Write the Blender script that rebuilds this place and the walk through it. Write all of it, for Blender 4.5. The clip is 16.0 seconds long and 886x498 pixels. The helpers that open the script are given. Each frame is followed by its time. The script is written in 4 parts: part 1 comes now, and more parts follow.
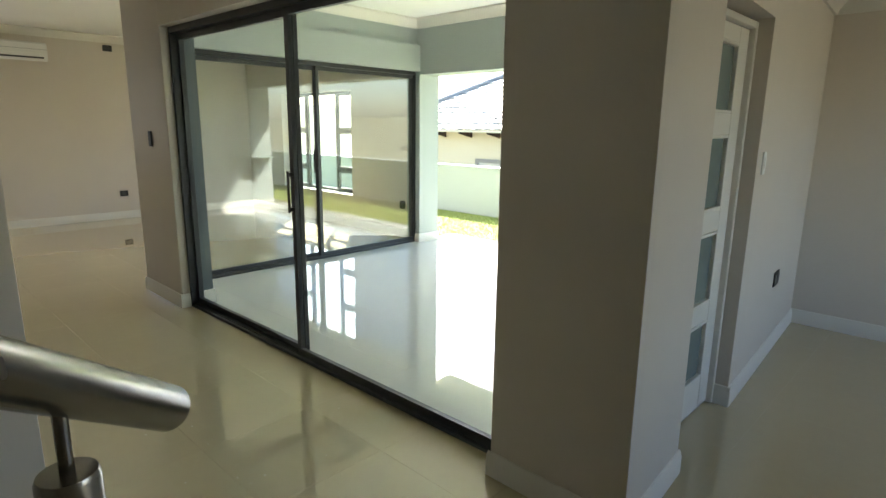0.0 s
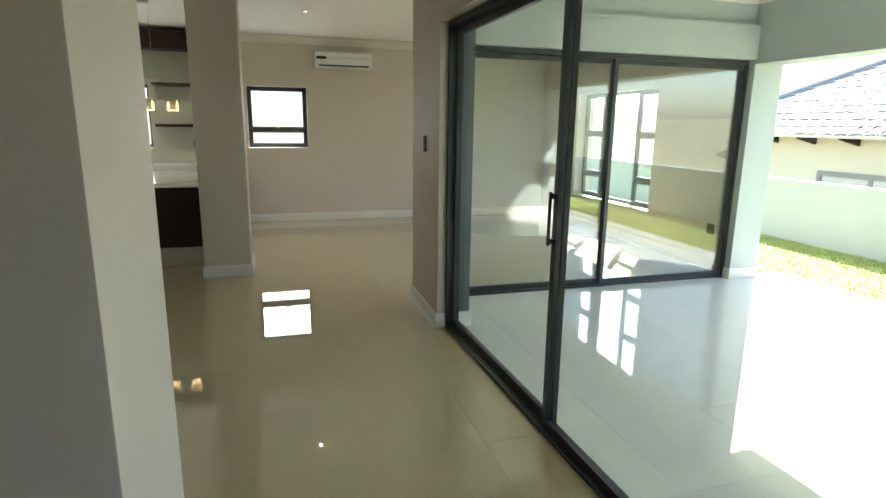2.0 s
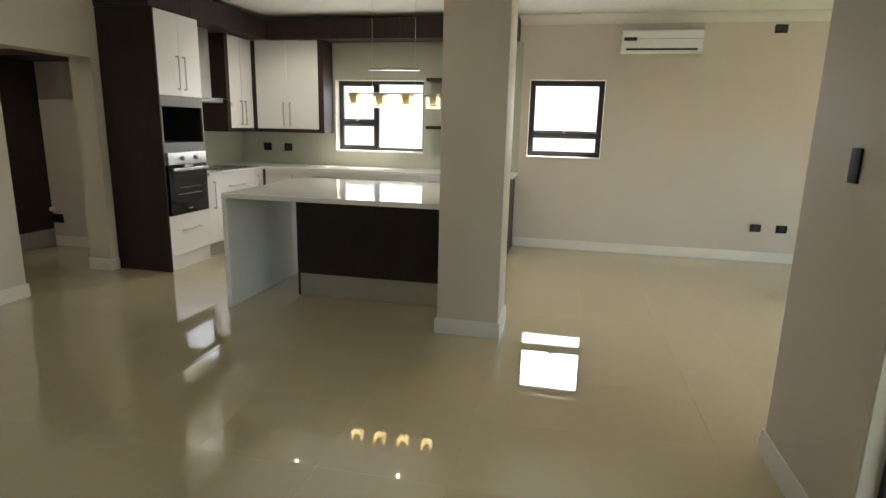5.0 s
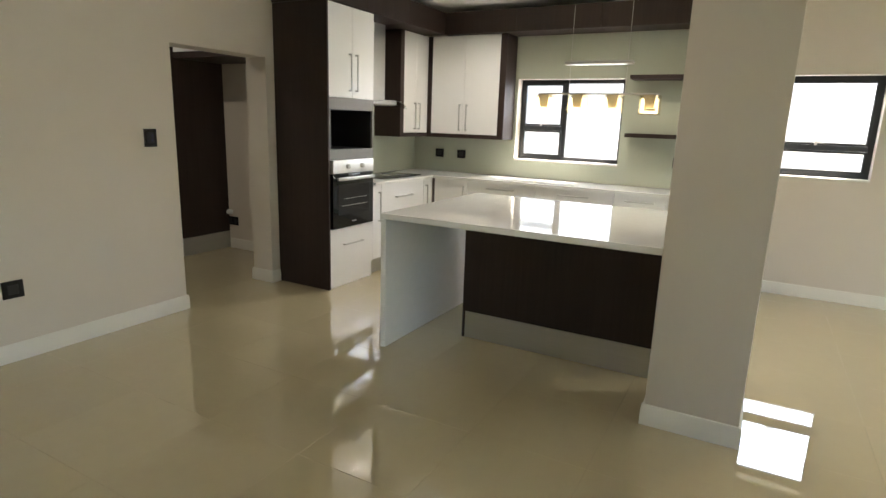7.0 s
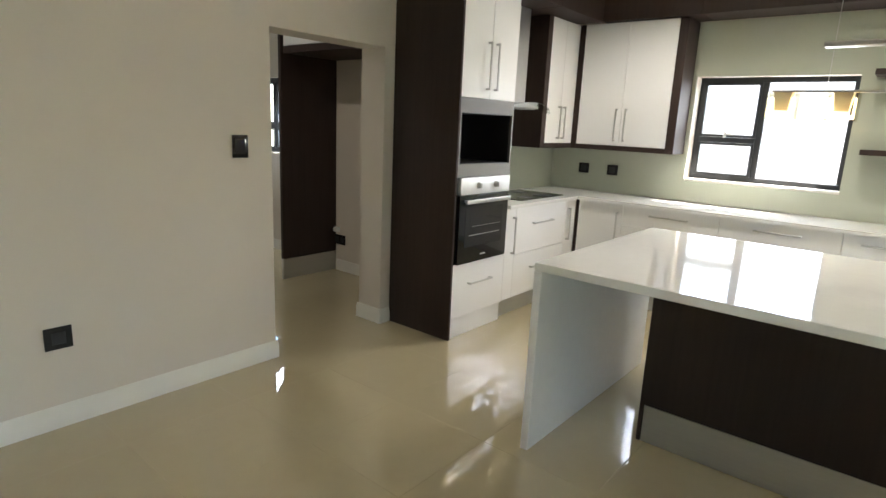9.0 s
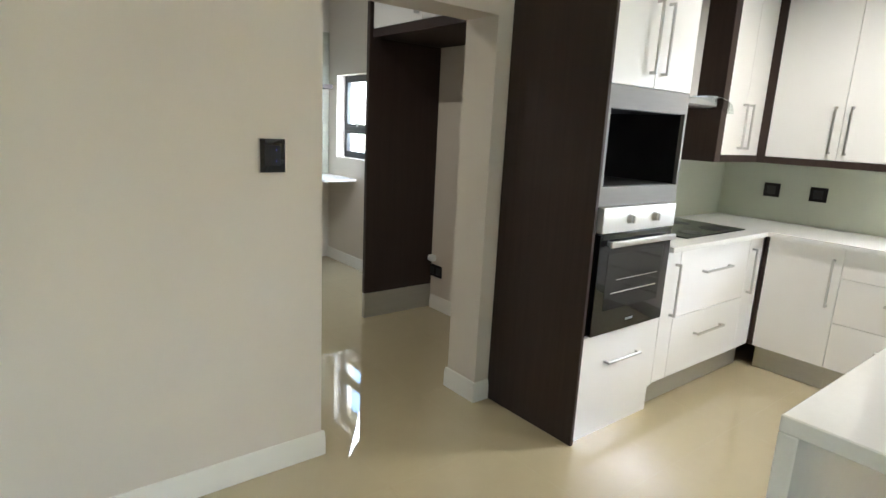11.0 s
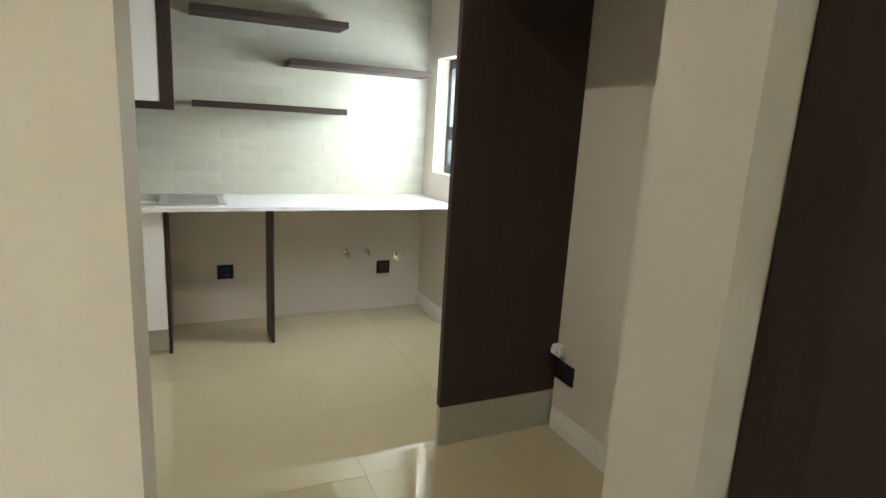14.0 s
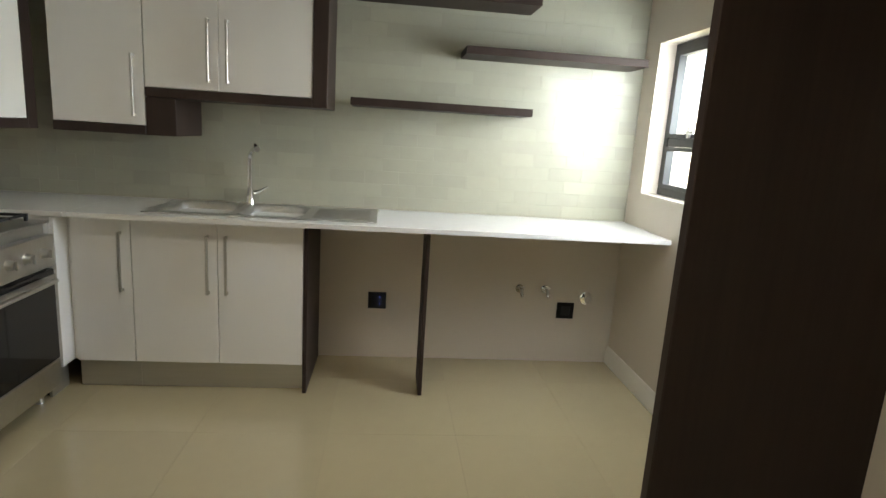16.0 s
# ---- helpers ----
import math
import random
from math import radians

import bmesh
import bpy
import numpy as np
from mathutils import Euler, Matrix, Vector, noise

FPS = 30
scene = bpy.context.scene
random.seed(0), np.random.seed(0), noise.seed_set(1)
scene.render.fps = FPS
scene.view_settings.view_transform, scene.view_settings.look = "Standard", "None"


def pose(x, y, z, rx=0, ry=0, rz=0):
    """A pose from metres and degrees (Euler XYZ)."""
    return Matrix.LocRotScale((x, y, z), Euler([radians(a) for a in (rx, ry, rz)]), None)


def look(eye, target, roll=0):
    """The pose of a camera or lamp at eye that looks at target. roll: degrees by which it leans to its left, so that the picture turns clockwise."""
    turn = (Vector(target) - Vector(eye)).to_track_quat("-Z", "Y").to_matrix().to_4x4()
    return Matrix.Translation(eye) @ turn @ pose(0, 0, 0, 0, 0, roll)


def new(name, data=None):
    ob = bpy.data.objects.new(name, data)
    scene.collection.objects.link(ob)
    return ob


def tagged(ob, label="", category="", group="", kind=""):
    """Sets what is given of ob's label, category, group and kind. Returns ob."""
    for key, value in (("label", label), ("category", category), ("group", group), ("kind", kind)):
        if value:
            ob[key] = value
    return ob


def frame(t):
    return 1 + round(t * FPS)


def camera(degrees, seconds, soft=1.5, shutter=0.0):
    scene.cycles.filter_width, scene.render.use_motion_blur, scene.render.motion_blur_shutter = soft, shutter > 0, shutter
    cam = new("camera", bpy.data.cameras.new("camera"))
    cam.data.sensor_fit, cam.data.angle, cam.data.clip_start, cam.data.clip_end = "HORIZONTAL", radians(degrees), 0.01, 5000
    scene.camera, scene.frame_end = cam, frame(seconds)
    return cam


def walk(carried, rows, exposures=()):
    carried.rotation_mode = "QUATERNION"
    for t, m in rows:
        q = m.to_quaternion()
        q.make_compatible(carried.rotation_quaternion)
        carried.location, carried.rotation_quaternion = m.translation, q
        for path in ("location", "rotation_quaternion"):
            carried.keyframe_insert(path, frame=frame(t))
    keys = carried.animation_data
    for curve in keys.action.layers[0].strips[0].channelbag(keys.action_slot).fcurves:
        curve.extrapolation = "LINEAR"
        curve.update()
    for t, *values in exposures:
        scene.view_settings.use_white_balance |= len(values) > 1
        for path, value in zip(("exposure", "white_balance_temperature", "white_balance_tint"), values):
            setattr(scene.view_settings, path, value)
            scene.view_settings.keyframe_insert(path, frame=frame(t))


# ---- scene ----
cam = camera(76.1, 16.0)
PATH = [
    (0, (0.798, 0.267, 1.524), (-0.554, 1.678, 1.099), 0.7),
    (0.5, (0.622, 0.492, 1.486), (-0.918, 1.699, 1.073), 0.7),
    (1, (0.465, 0.662, 1.498), (-1.204, 1.682, 1.083), 0.7),
    (1.5, (0.286, 0.806, 1.519), (-1.506, 1.589, 1.099), 0.8),
    (2, (0.071, 0.895, 1.542), (-1.8, 1.454, 1.111), 0.8),
    (2.5, (-0.195, 0.975, 1.557), (-2.108, 1.36, 1.119), 0.8),
    (3, (-0.556, 1.085, 1.518), (-2.495, 1.324, 1.088), 0.8),
    (3.5, (-0.954, 1.138, 1.457), (-2.908, 1.219, 1.039), 0.9),
    (6, (-2.514, 0.835, 1.53), (-4.333, 0.13, 1.092), 1.7),
    (6.5, (-2.71, 0.699, 1.537), (-4.473, -0.139, 1.099), 1.9),
    (7, (-2.925, 0.539, 1.539), (-4.639, -0.394, 1.102), 1.9),
    (7.5, (-3.149, 0.337, 1.551), (-4.809, -0.689, 1.112), 2.1),
    (8, (-3.341, 0.096, 1.549), (-4.943, -1.017, 1.11), 2.4),
    (8.5, (-3.545, -0.123, 1.544), (-5.105, -1.297, 1.109), 2.5),
    (11, (-4.707, -1.191, 1.504), (-5.927, -2.718, 1.08), 2.9),
    (11.5, (-4.907, -1.433, 1.505), (-6.065, -3.007, 1.082), 2.8),
    (12, (-5.13, -1.683, 1.501), (-6.236, -3.297, 1.082), 3.0),
    (12.5, (-5.324, -1.94, 1.498), (-6.37, -3.591, 1.074), 3.1),
    (13, (-5.512, -2.179, 1.502), (-6.515, -3.857, 1.079), 3.4),
    (13.5, (-5.698, -2.439, 1.494), (-6.627, -4.16, 1.072), 3.2),
    (14, (-5.825, -2.684, 1.488), (-6.658, -4.452, 1.061), 3.3),
    (14.5, (-5.927, -2.952, 1.492), (-6.656, -4.764, 1.061), 3.5),
    (15, (-6.04, -3.176, 1.44), (-6.606, -5.05, 1.03), 3.5),
    (15.5, (-6.099, -3.357, 1.41), (-6.487, -5.277, 1.004), 3.6),
    (16, (-6.135, -3.529, 1.4), (-6.334, -5.479, 1.0), 3.7),
]
EXPOSURES = [(0.0, 2.9, 6600, 11), (1.0, 2.65, 6450, 10), (2.0, 2.95, 6350, 10), (3.5, 2.95, 6300, 13), (6.0, 3.55, 6450, 13), (8.5, 3.72, 6200, 13), (11.0, 4.3, 5850, 12), (12.0, 4.4, 5750, 12), (13.0, 4.62, 5950, 10), (14.0, 4.5, 6300, 10), (15.0, 4.36, 6600, 10), (16.0, 4.08, 6750, 10)]
walk(cam, [(t, look(eye, target, roll)) for t, eye, target, roll in PATH], EXPOSURES)

# ---- light ----
SUN = Vector((-1.15, 1.0, 1.45)).normalized()
world = bpy.data.worlds.new("sky")
scene.world = world
world.use_nodes = True
wn = world.node_tree.nodes
sky = wn.new("ShaderNodeTexSky")
sky.sky_type = "NISHITA"
sky.sun_disc = False
sky.sun_elevation = math.asin(SUN.z)
sky.sun_rotation = math.atan2(SUN.x, SUN.y)
sky.air_density, sky.dust_density = 1.0, 2.0
wn["Background"].inputs["Strength"].default_value = 0.15
world.node_tree.links.new(sky.outputs["Color"], wn["Background"].inputs["Color"])
sun = new("sun", bpy.data.lights.new("sun", "SUN"))
sun.data.energy, sun.data.angle, sun.data.color = 5.0, radians(0.5), (1.0, 0.95, 0.87)
sun.matrix_world = look(SUN * 50, (0, 0, 0))


def sky_lamp(name, eye, target, w, h, power, colour=(0.93, 0.97, 1.0)):
    lamp = new(name, bpy.data.lights.new(name, "AREA"))
    lamp.data.shape, lamp.data.size, lamp.data.size_y, lamp.data.energy = "RECTANGLE", w, h, power
    lamp.data.color = colour
    lamp.matrix_world = look(eye, target)
    return lamp


# daylight in the window openings
sky_lamp("kitchen_window_light", (-9.46, -1.38, 1.59), (0, -1.38, 1.2), 1.18, 0.88, 1.4)
sky_lamp("living_window_light", (-9.46, 1.01, 1.605), (0, 1.01, 1.2), 0.88, 0.88, 1.4)
sky_lamp("scullery_window_light", (-7.74, -6.15, 1.55), (-7.20, -6.55, 1.22), 1.10, 0.70, 2.7, (0.84, 0.93, 1.0))


def spot(name, x, y, z, power):
    lamp = new(name, bpy.data.lights.new(name, "SPOT"))
    lamp.data.energy, lamp.data.spot_size, lamp.data.spot_blend, lamp.data.shadow_soft_size = power, radians(150), 0.9, 0.007
    lamp.data.color = (1.0, 0.92, 0.78)
    lamp.matrix_world = look((x, y, z), (x, y - 0.0001, 0))


# the lit downlights over kitchen, hall and living room
spot("kitchen_downlight_lamp", -8.05, -2.10, 2.77, 4.8)
spot("kitchen_downlight_lamp", -8.05, -0.75, 2.77, 4.6)
# unseen ceiling spot, added as fill for the scullery
spot("scullery_fill_lamp", -5.85, -4.60, 2.77, 2.8)
# weak hall spot, lit to lift the floor's brightness
spot("hall_downlight_lamp", -5.0, -0.6, 2.77, 1.8)
spot("living_downlight_lamp", -7.10, 1.33, 2.77, 4.0)
spot("living_downlight_lamp", -6.92, 3.47, 2.77, 4.0)


# ---- materials ----
def material(name, colour, rough=0.5, metal=0.0, var=0.06, scale=6.0, bump=0.0, bump_scale=120.0, rough_var=0.0,
             emit=0.0, coat=0.0, per_piece=0.0, stain=0.0, stretch=None, specular=0.5):
    m = bpy.data.materials.new(name)
    m.use_nodes = True
    nt = m.node_tree
    n, ln = nt.nodes, nt.links
    p = n["Principled BSDF"]
    p.inputs["Roughness"].default_value = rough
    p.inputs["Metallic"].default_value = metal
    p.inputs["Coat Weight"].default_value = coat
    p.inputs["Coat Roughness"].default_value = 0.004
    p.inputs["Specular IOR Level"].default_value = specular
    geo = n.new("ShaderNodeNewGeometry")
    src = geo.outputs["Position"]
    if stretch:
        mp = n.new("ShaderNodeMapping")
        mp.inputs["Scale"].default_value = stretch
        ln.new(src, mp.inputs["Vector"])
        src = mp.outputs["Vector"]

    def noise_tex(sc, detail):
        t = n.new("ShaderNodeTexNoise")
        t.inputs["Scale"].default_value, t.inputs["Detail"].default_value = sc, detail
        ln.new(src, t.inputs["Vector"])
        return t.outputs["Fac"]

    big, fine = noise_tex(scale * 0.15, 4), noise_tex(scale, 6)
    mix = n.new("ShaderNodeMath")
    mix.operation = "MULTIPLY_ADD"
    ln.new(big, mix.inputs[0])
    mix.inputs[1].default_value = 1.2
    ln.new(fine, mix.inputs[2])
    value = mix.outputs[0]
    ramp = n.new("ShaderNodeMapRange")
    ramp.inputs["From Min"].default_value, ramp.inputs["From Max"].default_value = 0.6, 1.6
    ramp.inputs["To Min"].default_value, ramp.inputs["To Max"].default_value = 1 - var, 1 + var
    ln.new(value, ramp.inputs["Value"])
    fac = ramp.outputs["Result"]
    if per_piece:
        info = n.new("ShaderNodeObjectInfo")
        pr = n.new("ShaderNodeMapRange")
        pr.inputs["To Min"].default_value, pr.inputs["To Max"].default_value = 1 - per_piece, 1 + per_piece
        ln.new(info.outputs["Random"], pr.inputs["Value"])
        mul = n.new("ShaderNodeMath")
        mul.operation = "MULTIPLY"
        ln.new(fac, mul.inputs[0])
        ln.new(pr.outputs["Result"], mul.inputs[1])
        fac = mul.outputs[0]
    col = n.new("ShaderNodeVectorMath")
    col.operation = "SCALE"
    col.inputs[0].default_value = colour
    ln.new(fac, col.inputs["Scale"])
    ln.new(col.outputs["Vector"], p.inputs["Base Color"])
    if rough_var:
        rr = n.new("ShaderNodeMapRange")
        rr.inputs["To Min"].default_value, rr.inputs["To Max"].default_value = max(0, rough - rough_var), rough + rough_var
        ln.new(big, rr.inputs["Value"])
        ln.new(rr.outputs["Result"], p.inputs["Roughness"])
    if bump:
        b = n.new("ShaderNodeBump")
        b.inputs["Strength"].default_value, b.inputs["Distance"].default_value = bump, 0.002
        ln.new(noise_tex(bump_scale, 3), b.inputs["Height"])
        ln.new(b.outputs["Normal"], p.inputs["Normal"])
    if emit:
        p.inputs["Emission Color"].default_value = (*colour, 1)
        p.inputs["Emission Strength"].default_value = emit
    return m


def glass_material(name, tint, gloss=1.5, rough=0.0, rise=5.0):
    m = bpy.data.materials.new(name)
    m.use_nodes = True
    nt = m.node_tree
    n, ln = nt.nodes, nt.links
    n.remove(n["Principled BSDF"])
    clear, shine, mix = n.new("ShaderNodeBsdfTransparent"), n.new("ShaderNodeBsdfGlossy"), n.new("ShaderNodeMixShader")
    clear.inputs["Color"].default_value = (*tint, 1)
    shine.inputs["Roughness"].default_value = rough
    face, power, span = n.new("ShaderNodeLayerWeight"), n.new("ShaderNodeMath"), n.new("ShaderNodeMapRange")
    face.inputs["Blend"].default_value = 0.5
    power.operation = "POWER"
    ln.new(face.outputs["Facing"], power.inputs[0])
    power.inputs[1].default_value = rise
    ln.new(power.outputs[0], span.inputs["Value"])
    span.inputs["To Min"].default_value = ((gloss - 1) / (gloss + 1)) ** 2
    ln.new(span.outputs["Result"], mix.inputs[0])
    ln.new(clear.outputs[0], mix.inputs[1])
    ln.new(shine.outputs[0], mix.inputs[2])
    ln.new(mix.outputs[0], n["Material Output"].inputs[0])
    return m


WALL = material("beige_paint", (0.62, 0.553, 0.470), 0.55, var=0.03, scale=3, bump=0.12, bump_scale=260)
WALL_OUT = material("grey_green_paint", (0.38, 0.415, 0.39), 0.6, var=0.04, scale=3, bump=0.2, bump_scale=200)
# the pillar's strong patio-side shade is put into this dark colour
SHADED_GREY = material("shaded_blue_grey_paint", (0.10, 0.12, 0.125), 0.6, var=0.04, scale=3, bump=0.2, bump_scale=200)
WHITE = material("white_trim_paint", (0.71, 0.675, 0.60), 0.4, var=0.03, scale=8, bump=0.05)
CEIL = material("white_ceiling_paint", (0.84, 0.83, 0.79), 0.7, var=0.02, scale=2)
TILE = material("cream_porcelain", (0.475, 0.403, 0.250), 0.003, var=0.03, scale=14, per_piece=0.02, rough_var=0.002, specular=1.0, coat=0.6)
TILE_OUT = material("pale_patio_porcelain", (0.60, 0.60, 0.56), 0.02, var=0.04, scale=14, per_piece=0.02, rough_var=0.015, specular=1.0)
GROUT = material("grey_grout", (0.41, 0.35, 0.225), 0.6, var=0.1, scale=30)
ALU = material("charcoal_aluminium", (0.026, 0.028, 0.03), 0.38, metal=0.0, var=0.08, scale=20, bump=0.05)
DARK = material("dark_wenge_board", (0.040, 0.026, 0.021), 0.5, var=0.22, scale=50, stretch=(1, 1, 0.05), bump=0.08, bump_scale=300, specular=0.22)
GLOSS = material("white_gloss_board", (0.80, 0.79, 0.77), 0.30, var=0.015, scale=3, coat=0.04)
STONE = material("white_quartz", (0.78, 0.77, 0.74), 0.07, var=0.03, scale=120, rough_var=0.02)
STEEL = material("brushed_steel", (0.55, 0.54, 0.52), 0.3, metal=1.0, var=0.08, scale=60, stretch=(0.1, 1, 1), rough_var=0.06)
BRIGHT = material("bright_brushed_steel", (0.78, 0.78, 0.77), 0.42, metal=0.75, var=0.05, scale=60, stretch=(0.1, 1, 1), rough_var=0.05)
NICHE = material("grey_brushed_board", (0.20, 0.19, 0.18), 0.5, metal=0.3, var=0.08, scale=60, stretch=(0.1, 1, 1))
SATIN = material("satin_steel", (0.56, 0.55, 0.53), 0.33, metal=1.0, var=0.06, scale=40, rough_var=0.05)
PLINTH = material("aluminium_plinth", (0.50, 0.49, 0.45), 0.33, metal=0.7, var=0.06, scale=30, stretch=(0.2, 0.2, 3))
CHROME = material("chrome", (0.8, 0.8, 0.8), 0.06, metal=1.0, var=0.02)
BLACK = material("black_glass", (0.008, 0.008, 0.009), 0.05, var=0.1)
MATT = material("matt_black_plastic", (0.014, 0.013, 0.013), 0.35, var=0.1, scale=40)
PLATE = material("black_switch_plate", (0.016, 0.014, 0.013), 0.5, var=0.1, scale=40, specular=0.2)
RAIL = material("dark_brushed_steel", (0.34, 0.32, 0.30), 0.26, metal=1.0, var=0.08, scale=40, stretch=(1, 1, 1), rough_var=0.06)
PLASTIC = material("white_plastic", (0.76, 0.75, 0.71), 0.35, var=0.02)
SPLASH = material("pale_green_back_painted_glass", (0.47, 0.488, 0.385), 0.06, var=0.02, scale=3, coat=0.5)
BRICK = material("glazed_grey_tile", (0.36, 0.35, 0.27), 0.46, var=0.04, scale=20, per_piece=0.05, coat=0.3, bump=0.05, bump_scale=22)
BRICK_GROUT = material("grey_green_grout", (0.33, 0.32, 0.25), 0.5, var=0.05)
IRON = material("cast_iron", (0.02, 0.02, 0.02), 0.6, var=0.2, scale=60)
OUTWALL = material("pale_blue_grey_render", (0.36, 0.41, 0.41), 0.8, var=0.07, scale=5, bump=0.3, bump_scale=90)
HOUSE = material("cream_render", (0.52, 0.46, 0.34), 0.8, var=0.05, scale=4, bump=0.3)
ROOF = material("grey_concrete_tile", (0.21, 0.21, 0.22), 0.55, var=0.14, scale=12, bump=0.3, bump_scale=60)
GRASS = material("sunlit_lawn", (0.22, 0.265, 0.065), 0.9, var=0.3, scale=30)
EARTH = material("veld", (0.20, 0.19, 0.12), 0.95, var=0.35, scale=0.15)
PALE = material("pale_render", (0.74, 0.73, 0.71), 0.8, var=0.04, scale=3, bump=0.2)
TAUPE = material("taupe_paint", (0.20, 0.185, 0.165), 0.6, var=0.05, scale=8)
BLIND = material("pale_blind_behind_glass", (0.42, 0.41, 0.38), 0.15, var=0.06, scale=10, coat=0.5)
GLASS = glass_material("clear_glass", (0.955, 0.98, 0.968), 2.0)
CLEAR = glass_material("clean_clear_glass", (0.925, 0.96, 0.943), 1.16, rise=8.0)
TINTED = glass_material("window_glass", (0.93, 0.955, 0.95), 1.45)
FROST = glass_material("sheet_glass", (0.90, 0.95, 0.93), 2.3, 0.02)
ETCHED = material("etched_green_glass", (0.30, 0.40, 0.36), 0.25, var=0.05)
AMBER = glass_material("warm_clear_glass", (0.985, 0.965, 0.90), 1.45)
# opaque pane whose colour imitates the light through the glazed door
OPAQUE_PANE = material("opaque_grey_green_pane", (0.17, 0.22, 0.205), 0.09, var=0.12, scale=5, coat=0.4)
HOLDER = material("beige_enamel", (0.55, 0.51, 0.42), 0.4, var=0.03)
BULB = material("warm_glow_plates", (1.0, 0.80, 0.42), 0.4, var=0.0, emit=0.4)
SPOT = material("downlight_lens", (1.0, 0.88, 0.70), 0.4, var=0.0, emit=0.6)
BLUE = material("blue_indicator", (0.12, 0.2, 1.0), 0.4, var=0.0, emit=0.35)


# ---- mesh helpers ----
def boxes(*items, bevel=0.0, seg=1):
    """Boxes given as x0, x1, y0, y1, z0, z1 in one mesh."""
    bm = bmesh.new()
    for x0, x1, y0, y1, z0, z1 in items:
        x0, x1, y0, y1, z0, z1 = min(x0, x1), max(x0, x1), min(y0, y1), max(y0, y1), min(z0, z1), max(z0, z1)
        v = bmesh.ops.create_cube(bm, size=1)["verts"]
        bmesh.ops.scale(bm, verts=v, vec=(x1 - x0, y1 - y0, z1 - z0))
        bmesh.ops.translate(bm, verts=v, vec=((x0 + x1) / 2, (y0 + y1) / 2, (z0 + z1) / 2))
    if bevel:
        bmesh.ops.bevel(bm, geom=bm.edges[:], offset=bevel, segments=seg, profile=0.6, affect="EDGES", clamp_overlap=True)
    return bm


def ringed(axis, outer, inner, w0, w1):
    """A slab with a rectangular hole. axis: the way of its thickness, from w0 to w1; outer and inner: u0, u1, v0, v1."""
    bm = bmesh.new()

    def at(u, v, w):
        return {"x": (w, u, v), "y": (u, w, v), "z": (u, v, w)}[axis]

    def corners(q, w):
        return [bm.verts.new(at(u, v, w)) for u, v in ((q[0], q[2]), (q[1], q[2]), (q[1], q[3]), (q[0], q[3]))]

    o0, i0, o1, i1 = corners(outer, w0), corners(inner, w0), corners(outer, w1), corners(inner, w1)
    for k in range(4):
        j = (k + 1) % 4
        for q in ((o0[k], o0[j], i0[j], i0[k]), (o1[k], i1[k], i1[j], o1[j]), (o0[k], o1[k], o1[j], o0[j]), (i0[k], i0[j], i1[j], i1[k])):
            bm.faces.new(q)
    bmesh.ops.recalc_face_normals(bm, faces=bm.faces[:])
    return bm


def slab(points, z0, z1):
    """A flat plate with the given outline."""
    bm = bmesh.new()
    lo, hi = ([bm.verts.new((x, y, z)) for x, y in points] for z in (z0, z1))
    bm.faces.new(lo[::-1])
    bm.faces.new(hi)
    for k in range(len(points)):
        bm.faces.new((lo[k], lo[(k + 1) % len(points)], hi[(k + 1) % len(points)], hi[k]))
    bmesh.ops.recalc_face_normals(bm, faces=bm.faces[:])
    return bm


def tube(path, radius, sides=16, bm=None, caps=True):
    """A round bar along a list of points; radius may be a list."""
    bm = bm or bmesh.new()
    pts = [Vector(p) for p in path]
    radii = radius if isinstance(radius, (list, tuple)) else [radius] * len(pts)
    rings, ref = [], None
    for i, p in enumerate(pts):
        d = (pts[min(i + 1, len(pts) - 1)] - pts[max(i - 1, 0)]).normalized()
        if ref is None:
            ref = Vector((0, 0, 1)) if abs(d.z) < 0.9 else Vector((1, 0, 0))
        a = d.cross(ref).normalized()
        b = d.cross(a).normalized()
        rings.append([bm.verts.new(p + radii[i] * (math.cos(k * math.tau / sides) * a + math.sin(k * math.tau / sides) * b))
                      for k in range(sides)])
    for r0, r1 in zip(rings, rings[1:]):
        for k in range(sides):
            bm.faces.new((r0[k], r0[(k + 1) % sides], r1[(k + 1) % sides], r1[k]))
    if caps:
        bm.faces.new(rings[0][::-1])
        bm.faces.new(rings[-1])
    bmesh.ops.recalc_face_normals(bm, faces=bm.faces[:])
    return bm


def sweep_profile(profile, a, b):
    """A moulding: profile points (out, up) swept from a to b; out is to the left of the way from a to b."""
    a, b = Vector(a), Vector(b)
    d = (b - a).normalized()
    left = Vector((-d.y, d.x, 0))
    bm = bmesh.new()
    ends = [[bm.verts.new(p + left * o + Vector((0, 0, u))) for o, u in profile] for p in (a, b)]
    k = len(profile)
    for i in range(k):
        bm.faces.new((ends[0][i], ends[0][(i + 1) % k], ends[1][(i + 1) % k], ends[1][i]))
    bm.faces.new(ends[0])
    bm.faces.new(ends[1][::-1])
    bmesh.ops.recalc_face_normals(bm, faces=bm.faces[:])
    return bm


def mesh_object(name, bm, mat, smooth=True):
    me = bpy.data.meshes.new(name)
    bm.to_mesh(me)
    bm.free()
    me.materials.append(mat)
    if smooth:
        me.shade_smooth()
        me.set_sharp_from_angle(angle=radians(32))
    return new(name, me)


def structure(name, bm, mat, label, category=""):
    if name.split("_")[0] in ("wall", "pillar", "column", "patio") and "floor" not in name:
        for v in bm.verts:
            if abs(v.co.z) < 0.02:
                v.co.z -= 0.15
    return tagged(mesh_object(name, bm, mat), label, category or name.split("_")[0], kind="structure")


